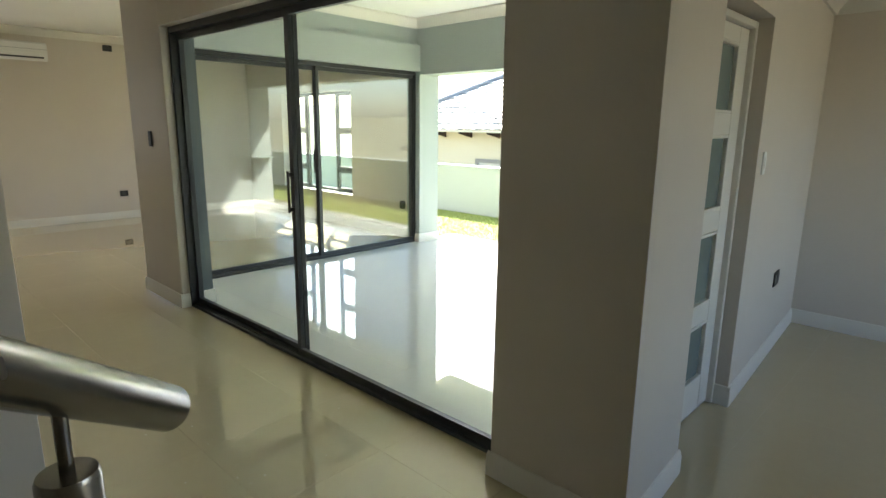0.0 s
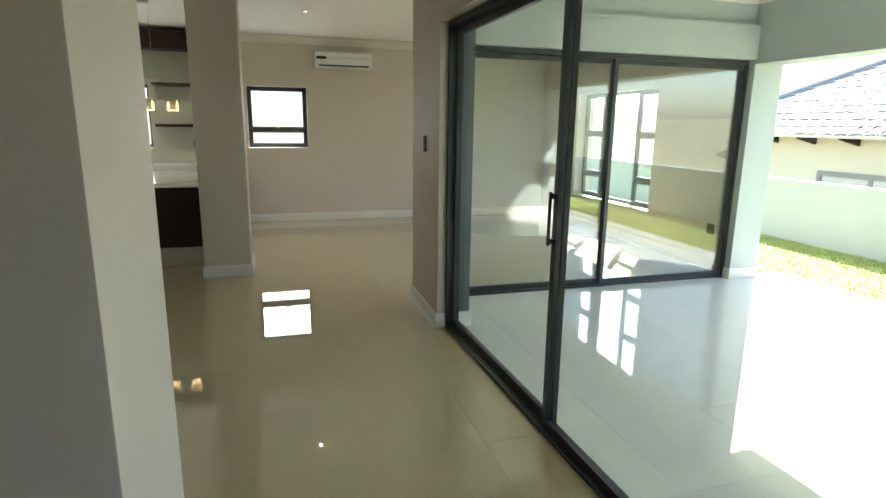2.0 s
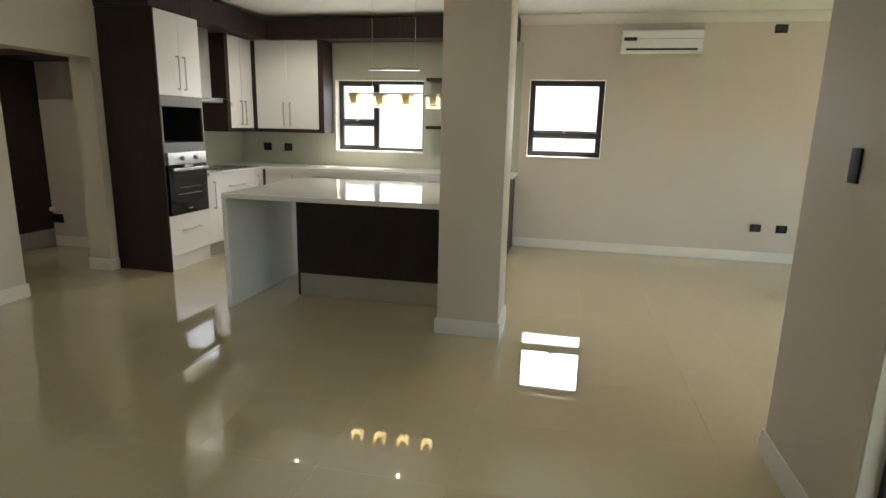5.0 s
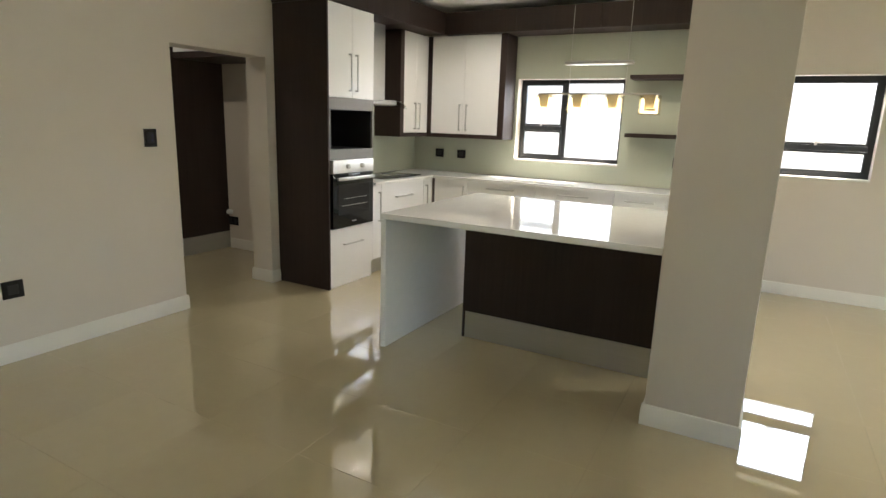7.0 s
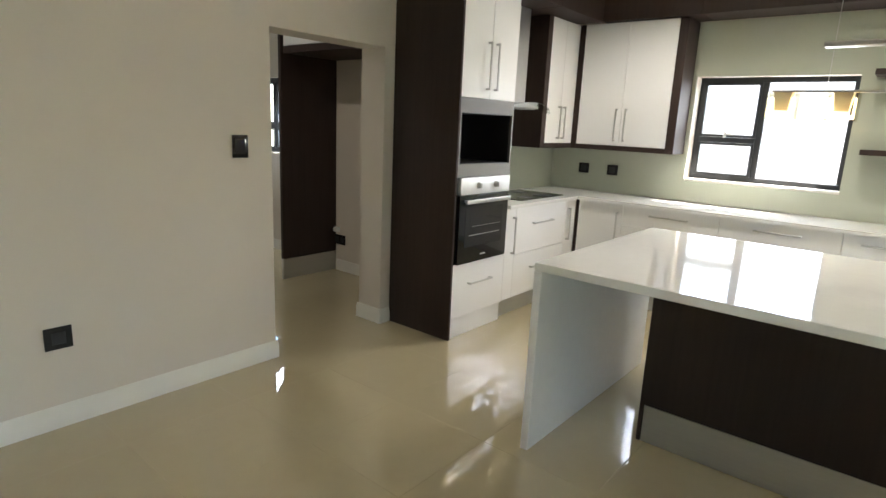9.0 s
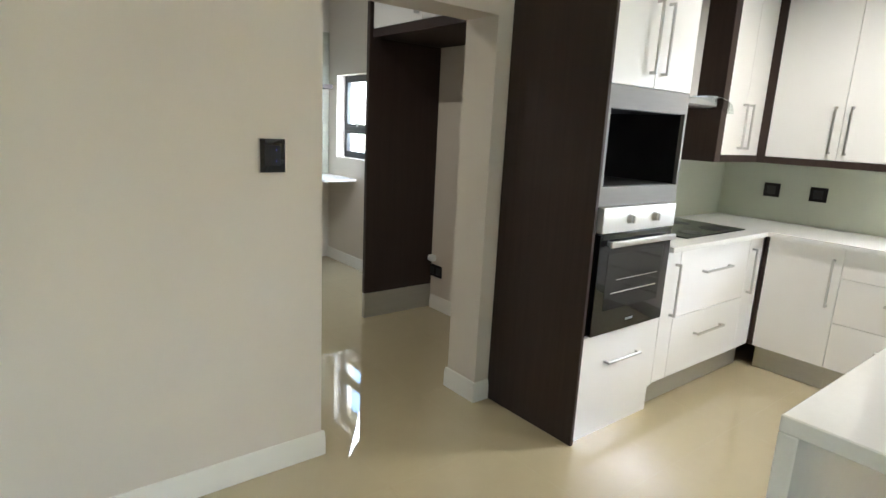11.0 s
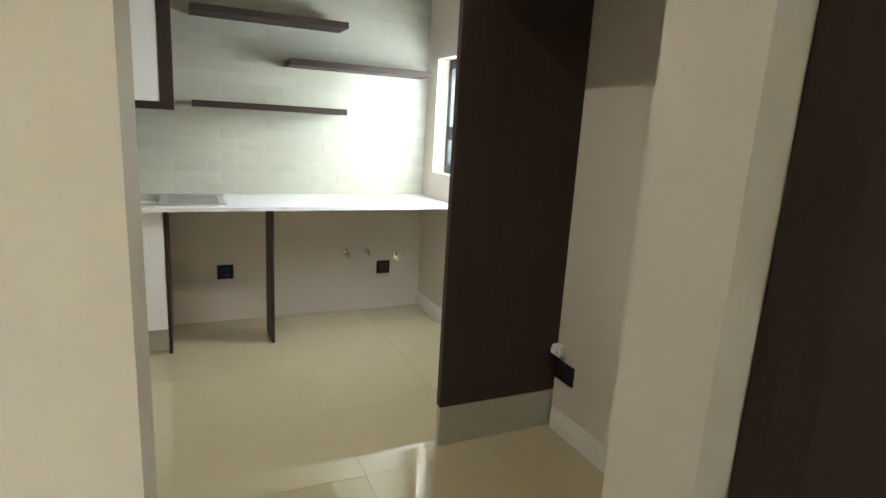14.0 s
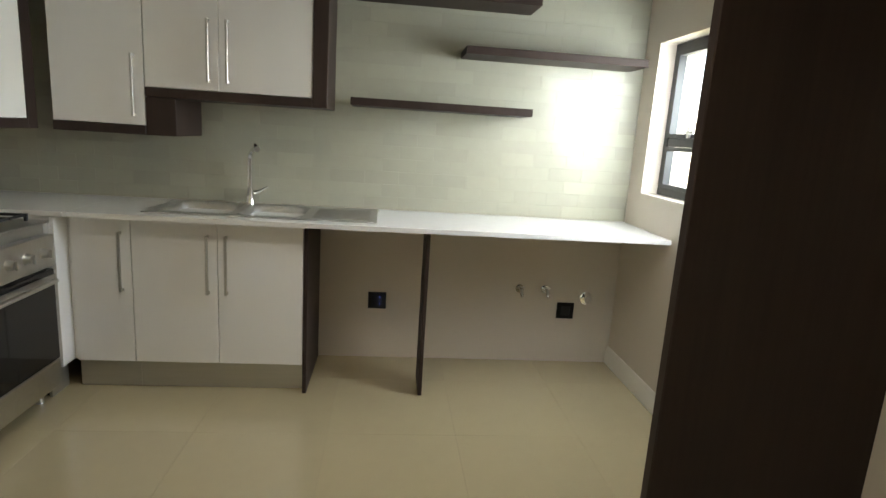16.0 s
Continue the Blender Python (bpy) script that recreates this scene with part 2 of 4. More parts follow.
def thing(name, label, category, m=None, group=""):
    ob = new(name)
    ob.empty_display_size = 0.1
    ob.matrix_basis = m or Matrix()
    return tagged(ob, label, category, group)


def part(name, bm, mat, parent, label="", here=False):
    """A mesh of its own under a thing or part. here: its points are the thing's own, else the world's."""
    if not here:
        up = parent
        while up.parent:
            up = up.parent
        bmesh.ops.transform(bm, matrix=up.matrix_basis.inverted(), verts=bm.verts)
    ob = mesh_object(name, bm, mat)
    ob.parent = parent
    return tagged(ob, label)


def clear_pane(ob):
    ob.visible_shadow = False
    return ob


# ---- the house: floors, walls, ceilings ----
H = 2.80                     # ceiling
XW, XE = -9.22, 3.2          # west wall face, east wall face
KS = -3.35                   # kitchen's south wall face
SB, SW_X, SE_X = -6.90, -7.60, -3.9   # scullery: back, west and east wall faces
SN_X = -7.52                 # face of the thicker wall in the fridge space
T = 0.24

# west wall with the kitchen and living windows
KW = (-1.975, -0.785, 1.15, 2.045)
LW = (0.55, 1.435, 1.15, 2.065)
x0, x1 = XW - T, XW
structure("wall_west", boxes(
    (x0, x1, KS - T, KW[0], 0, H), (x0, x1, KW[0], KW[1], 0, KW[2]), (x0, x1, KW[0], KW[1], KW[3], H),
    (x0, x1, KW[1], LW[0], 0, H), (x0, x1, LW[0], LW[1], 0, LW[2]), (x0, x1, LW[0], LW[1], LW[3], H),
    (x0, x1, LW[1], 5.78, 0, H)), WALL, "beige painted plaster wall with two small windows", "wall")
# north wall of the living room
NW = (-8.06, -6.13, 0.48, 2.02)
structure("wall_north", boxes(
    (XW, NW[0], 5.5, 5.78, 0, H), (NW[0], NW[1], 5.5, 5.78, 0, NW[2]), (NW[0], NW[1], 5.5, 5.78, NW[3], H),
    (NW[1], -4.80, 5.5, 5.78, 0, H)), WALL, "beige painted plaster wall with a tall window", "wall")
structure("column_patio", boxes((-4.80, -4.56, 5.40, 5.74, 0, 2.15)), WALL_OUT, "pale grey painted square corner column of the patio", "column")
# wall over the second sliding door
structure("wall_living_east", boxes((-4.80, -4.74, 2.39, 5.5, 2.19, H)), WALL, "beige painted wall over the sliding door", "wall")
structure("beam_patio_west", boxes((-4.74, -4.55, 2.39, 5.40, 2.19, 2.50), (-4.74, -4.61, 2.39, 5.40, 2.50, H)), WALL_OUT,
          "grey painted beam over the patio sliding door", "beam")
structure("beam_patio_north", boxes((-4.80, -0.306, 5.40, 5.74, 2.15, H)), WALL_OUT, "grey painted beam over the open patio front", "beam")
# pillar between hall, living room and patio
structure("pillar", boxes((-4.73, -3.93, 2.045, 2.16, 0, H), bevel=0.006), WALL, "beige painted plaster pillar beside the sliding door", "pillar")
structure("pillar_patio_side", boxes((-4.73, -3.93, 2.16, 2.31, 0, H), (-4.73, -4.62, 2.31, 2.39, 0, H)), SHADED_GREY, "patio side of the pillar, its shade painted in as dark grey", "pillar")
DR = (2.66, 3.50, 2.06)
# wall over and beside the first sliding door
structure("wall_hall_north", boxes((-3.93, -0.61, 2.045, 2.3, 2.24, H)), WALL, "beige painted wall over the sliding door", "wall")
structure("wall_hall_corner", slab([(-0.61, 2.06), (0.022, 2.06), (-0.02, DR[0]), (-0.30, DR[0]), (-0.30, 2.36), (-0.61, 2.36)], 0, H), WALL, "beige painted plaster wall end beside the sliding door", "wall")
# wall between patio and east room, with a door opening
structure("wall_patio_east", slab([(-0.30, DR[1]), (-0.075, DR[1]), (-0.20, 5.4), (-0.20, 5.86), (-0.30, 5.86)], 0, H), WALL, "beige painted plaster wall with a glazed door", "wall")
structure("wall_over_glazed_door", slab([(-0.30, DR[0]), (-0.02, DR[0]), (-0.075, DR[1]), (-0.30, DR[1])], DR[2], H), WALL, "beige painted plaster over the glazed door", "wall")
# also closes the door opening from behind, so no daylight reaches its panes
structure("wall_patio_render", boxes((-0.305, -0.30, 2.36, 5.86, 0, H), (-0.30, -0.25, DR[0], DR[1], 0, DR[2])), WALL_OUT, "grey painted render on the patio side of the wall", "wall")
# east room
structure("wall_east_room_north", boxes((-0.20, XE + T, 5.4, 5.64, 0, H)), WALL, "beige painted plaster wall", "wall")
# unseen east wall; its wide opening is added to let side light in
structure("wall_east", boxes((XE, XE + T, -3.6, 2.3, 0, H), (XE, XE + T, 2.3, 5.1, 0, 0.75), (XE, XE + T, 2.3, 5.1, 2.15, H),
          (XE, XE + T, 5.1, 5.4, 0, H)), WALL, "beige painted unseen wall with an opening added for daylight", "wall")
# stub wall beside the stairs
structure("wall_stairs", boxes((-1.80, -1.15, KS, 0.55, 0, H), bevel=0.008, seg=2), WALL, "beige painted plaster wall end by the stairs", "wall")
structure("column", boxes((-6.33, -5.88, 0.18, 0.63, 0, H), bevel=0.008, seg=2), WALL, "beige painted square column beside the kitchen island", "column")
# kitchen's south wall, with the opening to the scullery
DO = (-6.705, -5.772, 2.045)
structure("wall_kitchen_south", boxes((XW - T, DO[0], KS - T, KS, 0, H), (DO[0], DO[1], KS - T, KS, DO[2], H),
          (DO[1], XE + T, KS - T, KS, 0, H)), WALL, "beige painted plaster wall with an open doorway", "wall")
# scullery
SW = (-6.72, -5.55, 1.13, 1.965)
structure("wall_scullery_west", boxes((SW_X - T, SW_X, SB - T, SW[0], 0, H), (SW_X - T, SW_X, SW[0], SW[1], 0, SW[2]),
          (SW_X - T, SW_X, SW[0], SW[1], SW[3], H), (SW_X - T, SW_X, SW[1], -4.86, 0, H),
          (SW_X - T, SN_X, -4.86, KS - T, 0, H)), WALL, "beige painted wall with a window over the counter", "wall")
structure("wall_scullery_south", boxes((SW_X, SE_X + T, SB - T, SB, 0, H)), WALL, "beige painted wall behind the sink counter", "wall")
structure("wall_scullery_east", boxes((SE_X, SE_X + T, SB, KS - T, 0, H)), WALL, "beige painted wall behind the gas stove", "wall")

structure("ceiling", boxes((XW - T, -0.05, KS - T, 2.02, H, H + 0.2), (XW - T, -4.72, 2.02, 5.78, H, H + 0.2),
          (SW_X - T, SE_X + T, SB - T, KS - T, H, H + 0.2), (-0.05, XE + T, KS - T, 2.06, 2.45, H + 0.2), (-0.25, XE + T, 2.061, 5.64, 2.45, H - 0.002)), CEIL,
          "smooth white painted ceiling", "ceiling")
structure("ceiling_patio", boxes((-4.72, -0.05, 2.02, 5.78, H + 0.002, H + 0.2), (-4.9, 0.5, 5.78, 6.42, 2.34, 3.0)), CEIL, "white painted patio ceiling", "ceiling")
# out of view; the low west eaves are added to keep sun off the windows
structure("roof", boxes((XW - 0.6, XE + 0.6, SB - 0.8, 6.2, 3.02, 3.2), (-10.15, XW - T, KS - T - 0.7, 6.1, 2.45, 3.02), (-8.35, SW_X - T, SB - 0.8, KS - T - 0.7, 2.45, 3.02)), ROOF, "unseen flat grey roof slab with west eaves added to block sun", "roof")

COVE = [(0, 0), (0.105, 0.0), (0.105, -0.018), (0.075, -0.03), (0.03, -0.075), (0.018, -0.105), (0, -0.105)]
for k, (a, b, z) in enumerate([((XW, 5.5), (XW, -0.1), H), ((-4.73, 5.5), (XW, 5.5), H),
                               ((-4.80, 2.6), (-4.80, 5.5), H), ((-0.30, 2.3), (-0.30, 5.4), H), ((-0.30, 5.4), (-4.61, 5.4), H),
                               ((-4.61, 5.4), (-4.61, 2.6), H), ((-0.201, 5.42), (-0.075, DR[1]), 2.45), ((-0.075, DR[1]), (0.022, 2.06), 2.45), ((XE, 5.4), (-0.22, 5.4), 2.45)]):
    structure("cornice_%d" % (k + 1), sweep_profile(COVE, (*a, z), (*b, z)), WHITE, "white moulded plaster cornice", "cornice")

SKIRT = [(0, 0), (0.016, 0), (0.016, 0.085), (0.012, 0.092), (0.012, 0.10), (0.006, 0.112), (0, 0.114)]
runs = [((XW, 5.5), (XW, 0.45)), ((-4.85, 5.5), (XW, 5.5)), ((-3.93, 2.045), (-4.73, 2.045)), ((-4.73, 2.045), (-4.73, 2.39)), ((-3.93, 2.115), (-3.93, 2.045)),
        ((-3.93, 2.31), (-3.93, 2.21)), ((-4.62, 2.31), (-3.93, 2.31)),
        ((0.022, 2.06), (-0.61, 2.06)), ((-0.02, DR[0]), (0.022, 2.06)), ((-0.075, DR[1]), (-0.15, DR[1])), ((-0.20, 5.4), (-0.075, DR[1])), ((XE, 5.4), (-0.20, 5.4)),
        ((-5.88, 0.63), (-5.88, 0.18)), ((-6.33, 0.63), (-5.88, 0.63)), ((-5.88, 0.18), (-6.33, 0.18)), ((-1.80, 0.55), (-1.15, 0.55)), ((-1.80, KS), (-1.80, 0.55)), ((-1.15, 0.55), (-1.15, KS)),
        ((DO[1], KS), (-1.8, KS)), ((DO[1], KS - T), (DO[1], KS)), ((-6.83, KS), (DO[0], KS)), ((DO[0], KS), (DO[0], KS - T)),
        ((DO[0], KS - T), (SN_X, KS - T)), ((SN_X, KS - T), (SN_X, -4.83)), ((SW_X, -4.90), (SW_X, SB)), ((SE_X, KS - T), (DO[1], KS - T)),
        ((-4.56, 5.74), (-4.56, 5.40)), ((-4.56, 5.40), (-4.63, 5.40)), ((-0.305, 2.36), (-0.305, 5.86))]
n_run = 0
for a, b in runs:
    n_run += 1
    d = Vector((b[0] - a[0], b[1] - a[1])).normalized() * 0.014
    structure("baseboard_%d" % n_run, sweep_profile(SKIRT, (a[0] - d.x, a[1] - d.y, 0), (b[0] + d.x, b[1] + d.y, 0)), WHITE, "white painted moulded skirting board", "baseboard")


# ---- windows and glazed doors ----
def window(name, label, m, w, h, columns, bars, stay=None, deep=0.05):
    """Framed panes in the plane x (0 to w), z (0 to h). columns: inner edges; bars: for each column the heights of its cross bars."""
    ob = tagged(thing(name, label, "window", m), kind="structure")
    f, d = 0.043, deep / 2
    part("window_frame", boxes((0, w, -d, d, 0, f), (0, w, -d, d, h - f, h), (0, f, -d, d, f, h - f), (w - f, w, -d, d, f, h - f), bevel=0.003), ALU, ob, here=True)
    edges = [0, *columns, w]
    for i, (a, b) in enumerate(zip(edges, edges[1:])):
        left, right = (a + f if i == 0 else a + 0.025), (b - f if i == len(edges) - 2 else b - 0.025)
        if i:
            part("mullion", boxes((a - 0.025, a + 0.025, -d + 0.002, d - 0.002, f, h - f), bevel=0.003), ALU, ob, here=True)
        levels = [f, *bars[i], h - f]
        for j, (p, q) in enumerate(zip(levels, levels[1:])):
            lo, hi = (p if j == 0 else p + 0.025), (q if j == len(levels) - 2 else q - 0.025)
            if j:
                part("transom", boxes((left, right, -d + 0.004, d - 0.004, p - 0.024, p + 0.024), bevel=0.003), ALU, ob, here=True)
            sash = 0.022
            if bars[i]:
                part("sash", boxes((left, left + sash, -0.012, 0.03, lo, hi), (right - sash, right, -0.012, 0.03, lo, hi),
                                   (left + sash, right - sash, -0.012, 0.03, lo, lo + sash), (left + sash, right - sash, -0.012, 0.03, hi - sash, hi)), ALU, ob, here=True)
            clear_pane(part("pane", boxes((left + 0.003, right - 0.003, -0.003, 0.003, lo + 0.003, hi - 0.003)), TINTED, ob, here=True))
    if stay:
        x, z = stay
        part("window_handle", boxes((x - 0.012, x + 0.012, 0.03, 0.045, z - 0.03, z + 0.03), (x - 0.07, x + 0.008, 0.045, 0.056, z - 0.008, z + 0.008), bevel=0.003), SATIN, ob, here=True)
    return ob


def facing(x, y, z, turn):
    return pose(x, y, z, 0, 0, turn)


window("window_1", "dark aluminium kitchen window with three panes", facing(XW - 0.15, KW[1], KW[2], -90), KW[1] - KW[0], KW[3] - KW[2], [0.66], [[], [0.36]], stay=(0.93, 0.41))
window("window_2", "dark aluminium window with two panes in the living room", facing(XW - 0.15, LW[1], LW[2], -90), LW[1] - LW[0], LW[3] - LW[2], [], [[0.27]], stay=(0.45, 0.32))
window("window_3", "tall dark aluminium window with seven panes", facing(NW[1], 5.66, NW[2], 180), NW[1] - NW[0], NW[3] - NW[2],
       [0.56, 1.38], [[0.35, 0.95], [], [0.35, 0.95]])
window("window_4", "dark aluminium scullery window over the counter", facing(SW_X - 0.12, SW[1], SW[2], -90), SW[1] - SW[0], SW[3] - SW[2], [0.6], [[0.3], [0.3]], stay=(0.88, 0.355))
for k, (a, b, lab) in enumerate([((XW - 0.12, KW), 1, "kitchen"), ((XW - 0.12, LW), 1, "living room")]):
    x, w = a
    structure("window_sill_%d" % (k + 1), boxes((x, XW + 0.012, w[0] + 0.002, w[1] - 0.002, w[2] - 0.02, w[2] + 0.002), bevel=0.003), WHITE, "white painted window sill", "sill")
structure("window_sill_3", boxes((NW[0] + 0.002, NW[1] - 0.002, 5.475, 5.63, NW[2] - 0.02, NW[2] + 0.002), bevel=0.003), WHITE, "white painted window sill", "sill")


def slider(name, label, m, w, h, split, handle_side, glass):
    """Sliding door along local x from 0 to w; the leaf past the split stands in front (local -y)."""
    ob = tagged(thing(name, label, "sliding door", m), kind="structure")
    part("door_frame", boxes((0, w, -0.055, 0.055, 0, 0.022), (0, w, -0.055, 0.055, h - 0.045, h), (0, 0.024, -0.055, 0.055, 0.022, h - 0.045),
                             (w - 0.03, w, -0.055, 0.055, 0.022, h - 0.045), bevel=0.003), ALU, ob, here=True)
    part("track", boxes((0.05, w - 0.05, -0.034, -0.028, 0.022, 0.03), (0.05, w - 0.05, 0.028, 0.034, 0.022, 0.03)), ALU, ob, here=True)
    for a, b, y in ((0.025, split + 0.019, 0.018), (split - 0.019, w - 0.032, -0.018)):
        leaf = part("door_leaf", ringed("y", (a, b, 0.03, h - 0.047), (a + (0.018 if a < 0.1 else 0.038), b - 0.038, 0.07, h - 0.09), y - 0.015, y + 0.015), ALU, ob, here=True)
        clear_pane(part("pane", boxes((a + 0.014, b - 0.034, y - 0.003, y + 0.003, 0.066, h - 0.086)), glass, leaf, here=True))
    hx = split + handle_side * 0.004
    part("pull_handle", boxes((hx - 0.010, hx + 0.010, -0.070, -0.060, 0.98, 1.24), (hx - 0.008, hx + 0.008, -0.062, -0.032, 0.99, 1.015),
                              (hx - 0.008, hx + 0.008, -0.062, -0.032, 1.205, 1.23), bevel=0.003, seg=2), MATT, ob, here=True)
    return ob


slider("door_1", "dark aluminium glazed sliding door between hall and patio", pose(-3.93, 2.165, 0, 0, 0, 1.1), 3.32, 2.24, 1.605, 1, CLEAR)
slider("door_2", "dark aluminium glazed sliding door between living room and patio", pose(-4.69, 5.40, 0, 0, 0, -90), 3.01, 2.19, 1.46, 1, GLASS)


def panelled_door():
    ob = tagged(thing("door_3", "white painted door with four square glass panes, closed", "door", pose(-0.195, DR[1] - 0.03, 0.0, 0, 0, -90)), kind="structure")
    w, h = DR[1] - DR[0] - 0.06, DR[2] - 0.05
    rails = [0.0, 0.20, 0.525, 0.63, 1.01, 1.125, 1.495, 1.60, 1.93, h]
    items = [(0, 0.13, -0.02, 0.02, 0.01, h), (w - 0.13, w, -0.02, 0.02, 0.01, h)]
    panes = []
    for i in range(0, 10, 2):
        items.append((0.13, w - 0.13, -0.02, 0.02, max(rails[i], 0.01), rails[i + 1]))
        if i < 8:
            panes.append((rails[i + 1], rails[i + 2]))
    leaf = part("door_leaf", boxes(*items, bevel=0.004), WHITE, ob, here=True)
    for a, b in panes:
        part("bead", boxes((0.13, 0.145, -0.012, 0.024, a, b), (w - 0.145, w - 0.13, -0.012, 0.024, a, b), (0.145, w - 0.145, -0.012, 0.024, a, a + 0.015),
                           (0.145, w - 0.145, -0.012, 0.024, b - 0.015, b), bevel=0.003), WHITE, leaf, here=True)
        part("pane", boxes((0.14, w - 0.14, -0.003, 0.003, a + 0.01, b - 0.01)), OPAQUE_PANE, leaf, here=True)
    part("jamb", boxes((-0.03, 0, -0.05, 0.05, 0, h + 0.035), (w, w + 0.03, -0.05, 0.05, 0, h + 0.035), (0, w, -0.05, 0.05, h + 0.003, h + 0.035), bevel=0.003), WHITE, ob, here=True)
    part("door_handle", tube([(w - 0.06, 0.02, 1.02), (w - 0.06, 0.06, 1.02), (w - 0.07, 0.065, 1.02), (w - 0.18, 0.065, 1.02)], 0.009), SATIN, ob, here=True)
    return ob


panelled_door()


# ---- cabinets ----
def bar_handle(parent, x, z0, z1, y, upright=True):
    r, out = 0.006, 0.03
    if upright:
        bm = boxes((x - r, x + r, y + out - r, y + out + r, z0, z1), (x - r, x + r, y, y + out - r, z0 + 0.0, z0 + 0.014), (x - r, x + r, y, y + out - r, z1 - 0.014, z1), bevel=0.0015)
    else:
        xa, xb = z0, z1
        z = x
        bm = boxes((xa, xb, y + out - r, y + out + r, z - r, z + r), (xa, xa + 0.014, y, y + out - r, z - r, z + r), (xb - 0.014, xb, y, y + out - r, z - r, z + r), bevel=0.0015)
    part("handle", bm, SATIN, parent, "satin steel bar handle", here=True)


def cabinet(name, label, m, w, d, z0, z1, fronts, carcass=None, plinth=0.0, group="", door_mat=None):
    """A unit with its front in local y = 0, width along local x. fronts: (x0, x1, z0, z1, handle) with handle
    'L', 'R' (upright bar near that edge, with 't' or 'b' for the end where it sits) or 'h' (lying bar)."""
    ob = thing(name, label, "cabinet", m, group)
    part("body", boxes((0, w, -d, -0.021, z0, z1)), carcass or GLOSS, ob, here=True)
    if plinth:
        part("plinth", boxes((0, w, -0.075, -0.06, 0.0, z0 - 0.002), bevel=0.002), PLINTH, ob, "brushed aluminium plinth", here=True)
        part("base", boxes((0.02, w - 0.02, -d + 0.02, -0.08, 0.0, z0 - 0.002)), MATT, ob, here=True)
    for x0, x1, a, b, hd in fronts:
        g = 0.0016
        is_drawer = "h" in hd
        door = part("drawer_front" if is_drawer else "door", boxes((x0 + g, x1 - g, -0.019, 0, a + g, b - g), bevel=0.0015), door_mat or GLOSS, ob, here=True)
        if is_drawer:
            c = (x0 + x1) / 2
            l = min(0.16, (x1 - x0) * 0.28)
            bar_handle(door, a + (b - a) * 0.62, c - l, c + l, 0, upright=False)
        elif hd != "-":
            x = x0 + 0.045 if hd[0] == "L" else x1 - 0.045
            if hd[1] == "t":
                bar_handle(door, x, b - 0.07 - 0.30, b - 0.07, 0)
            else:
                bar_handle(door, x, a + 0.04, a + 0.335, 0)
    return ob


ZC, ZB, ZP = 0.91, 0.94, 0.16      # carcass top, worktop top, plinth top
FY = -2.74                            # front of the side run
FX = -8.63                            # front of the back run


def tall_oven_unit():
    w, d = 0.65, FY - KS - 0.004
    ob = thing("oven_tower", "tall dark wood oven tower with white drawer and doors", "cabinet", pose(-7.47, FY, 0))
    part("side_panel", boxes((w, w + 0.02, -d, 0.004, 0, 2.50), bevel=0.002), DARK, ob, "dark wood side panel", here=True)
    part("body", boxes((0, w, -d, -0.022, 0.15, 1.24), (0, w, -d, -0.022, 1.72, 2.5), (0, 0.018, -d, -0.022, 1.24, 1.72),
                       (w - 0.018, w, -d, -0.022, 1.24, 1.72), (0.018, w - 0.018, -d, -d + 0.02, 1.24, 1.72)), DARK, ob, here=True)
    part("plinth", boxes((0, w, -0.04, -0.02, 0, 0.148)), GLOSS, ob, "white plinth", here=True)
    f = part("drawer_front", boxes((0.002, w - 0.002, -0.02, 0, 0.155, 0.555), bevel=0.0015), GLOSS, ob, here=True)
    bar_handle(f, 0.40, 0.19, 0.47, 0, upright=False)
    part("niche_surround", ringed("y", (0.002, w - 0.002, 1.182, 1.72), (0.02, w - 0.02, 1.27, 1.62), -0.02, 0.0), NICHE, ob, "brushed grey microwave niche surround", here=True)
    part("niche_lining", ringed("y", (0.0195, w - 0.0195, 1.2695, 1.6205), (0.023, w - 0.023, 1.273, 1.617), -0.5, -0.02), MATT, ob, "black lining of the open niche", here=True)
    part("niche_back", boxes((0.02, w - 0.02, -0.505, -0.5005, 1.27, 1.62)), MATT, ob, here=True)
    for a, b, side in ((0.002, w / 2 - 0.0015, 1), (w / 2 + 0.0015, w - 0.002, 0)):
        door = part("door", boxes((a, b, -0.02, 0, 1.722, 2.49), bevel=0.0015), GLOSS, ob, here=True)
        bar_handle(door, b - 0.045 if side else a + 0.045, 1.78, 2.10, 0)
    return ob


tall_oven_unit()


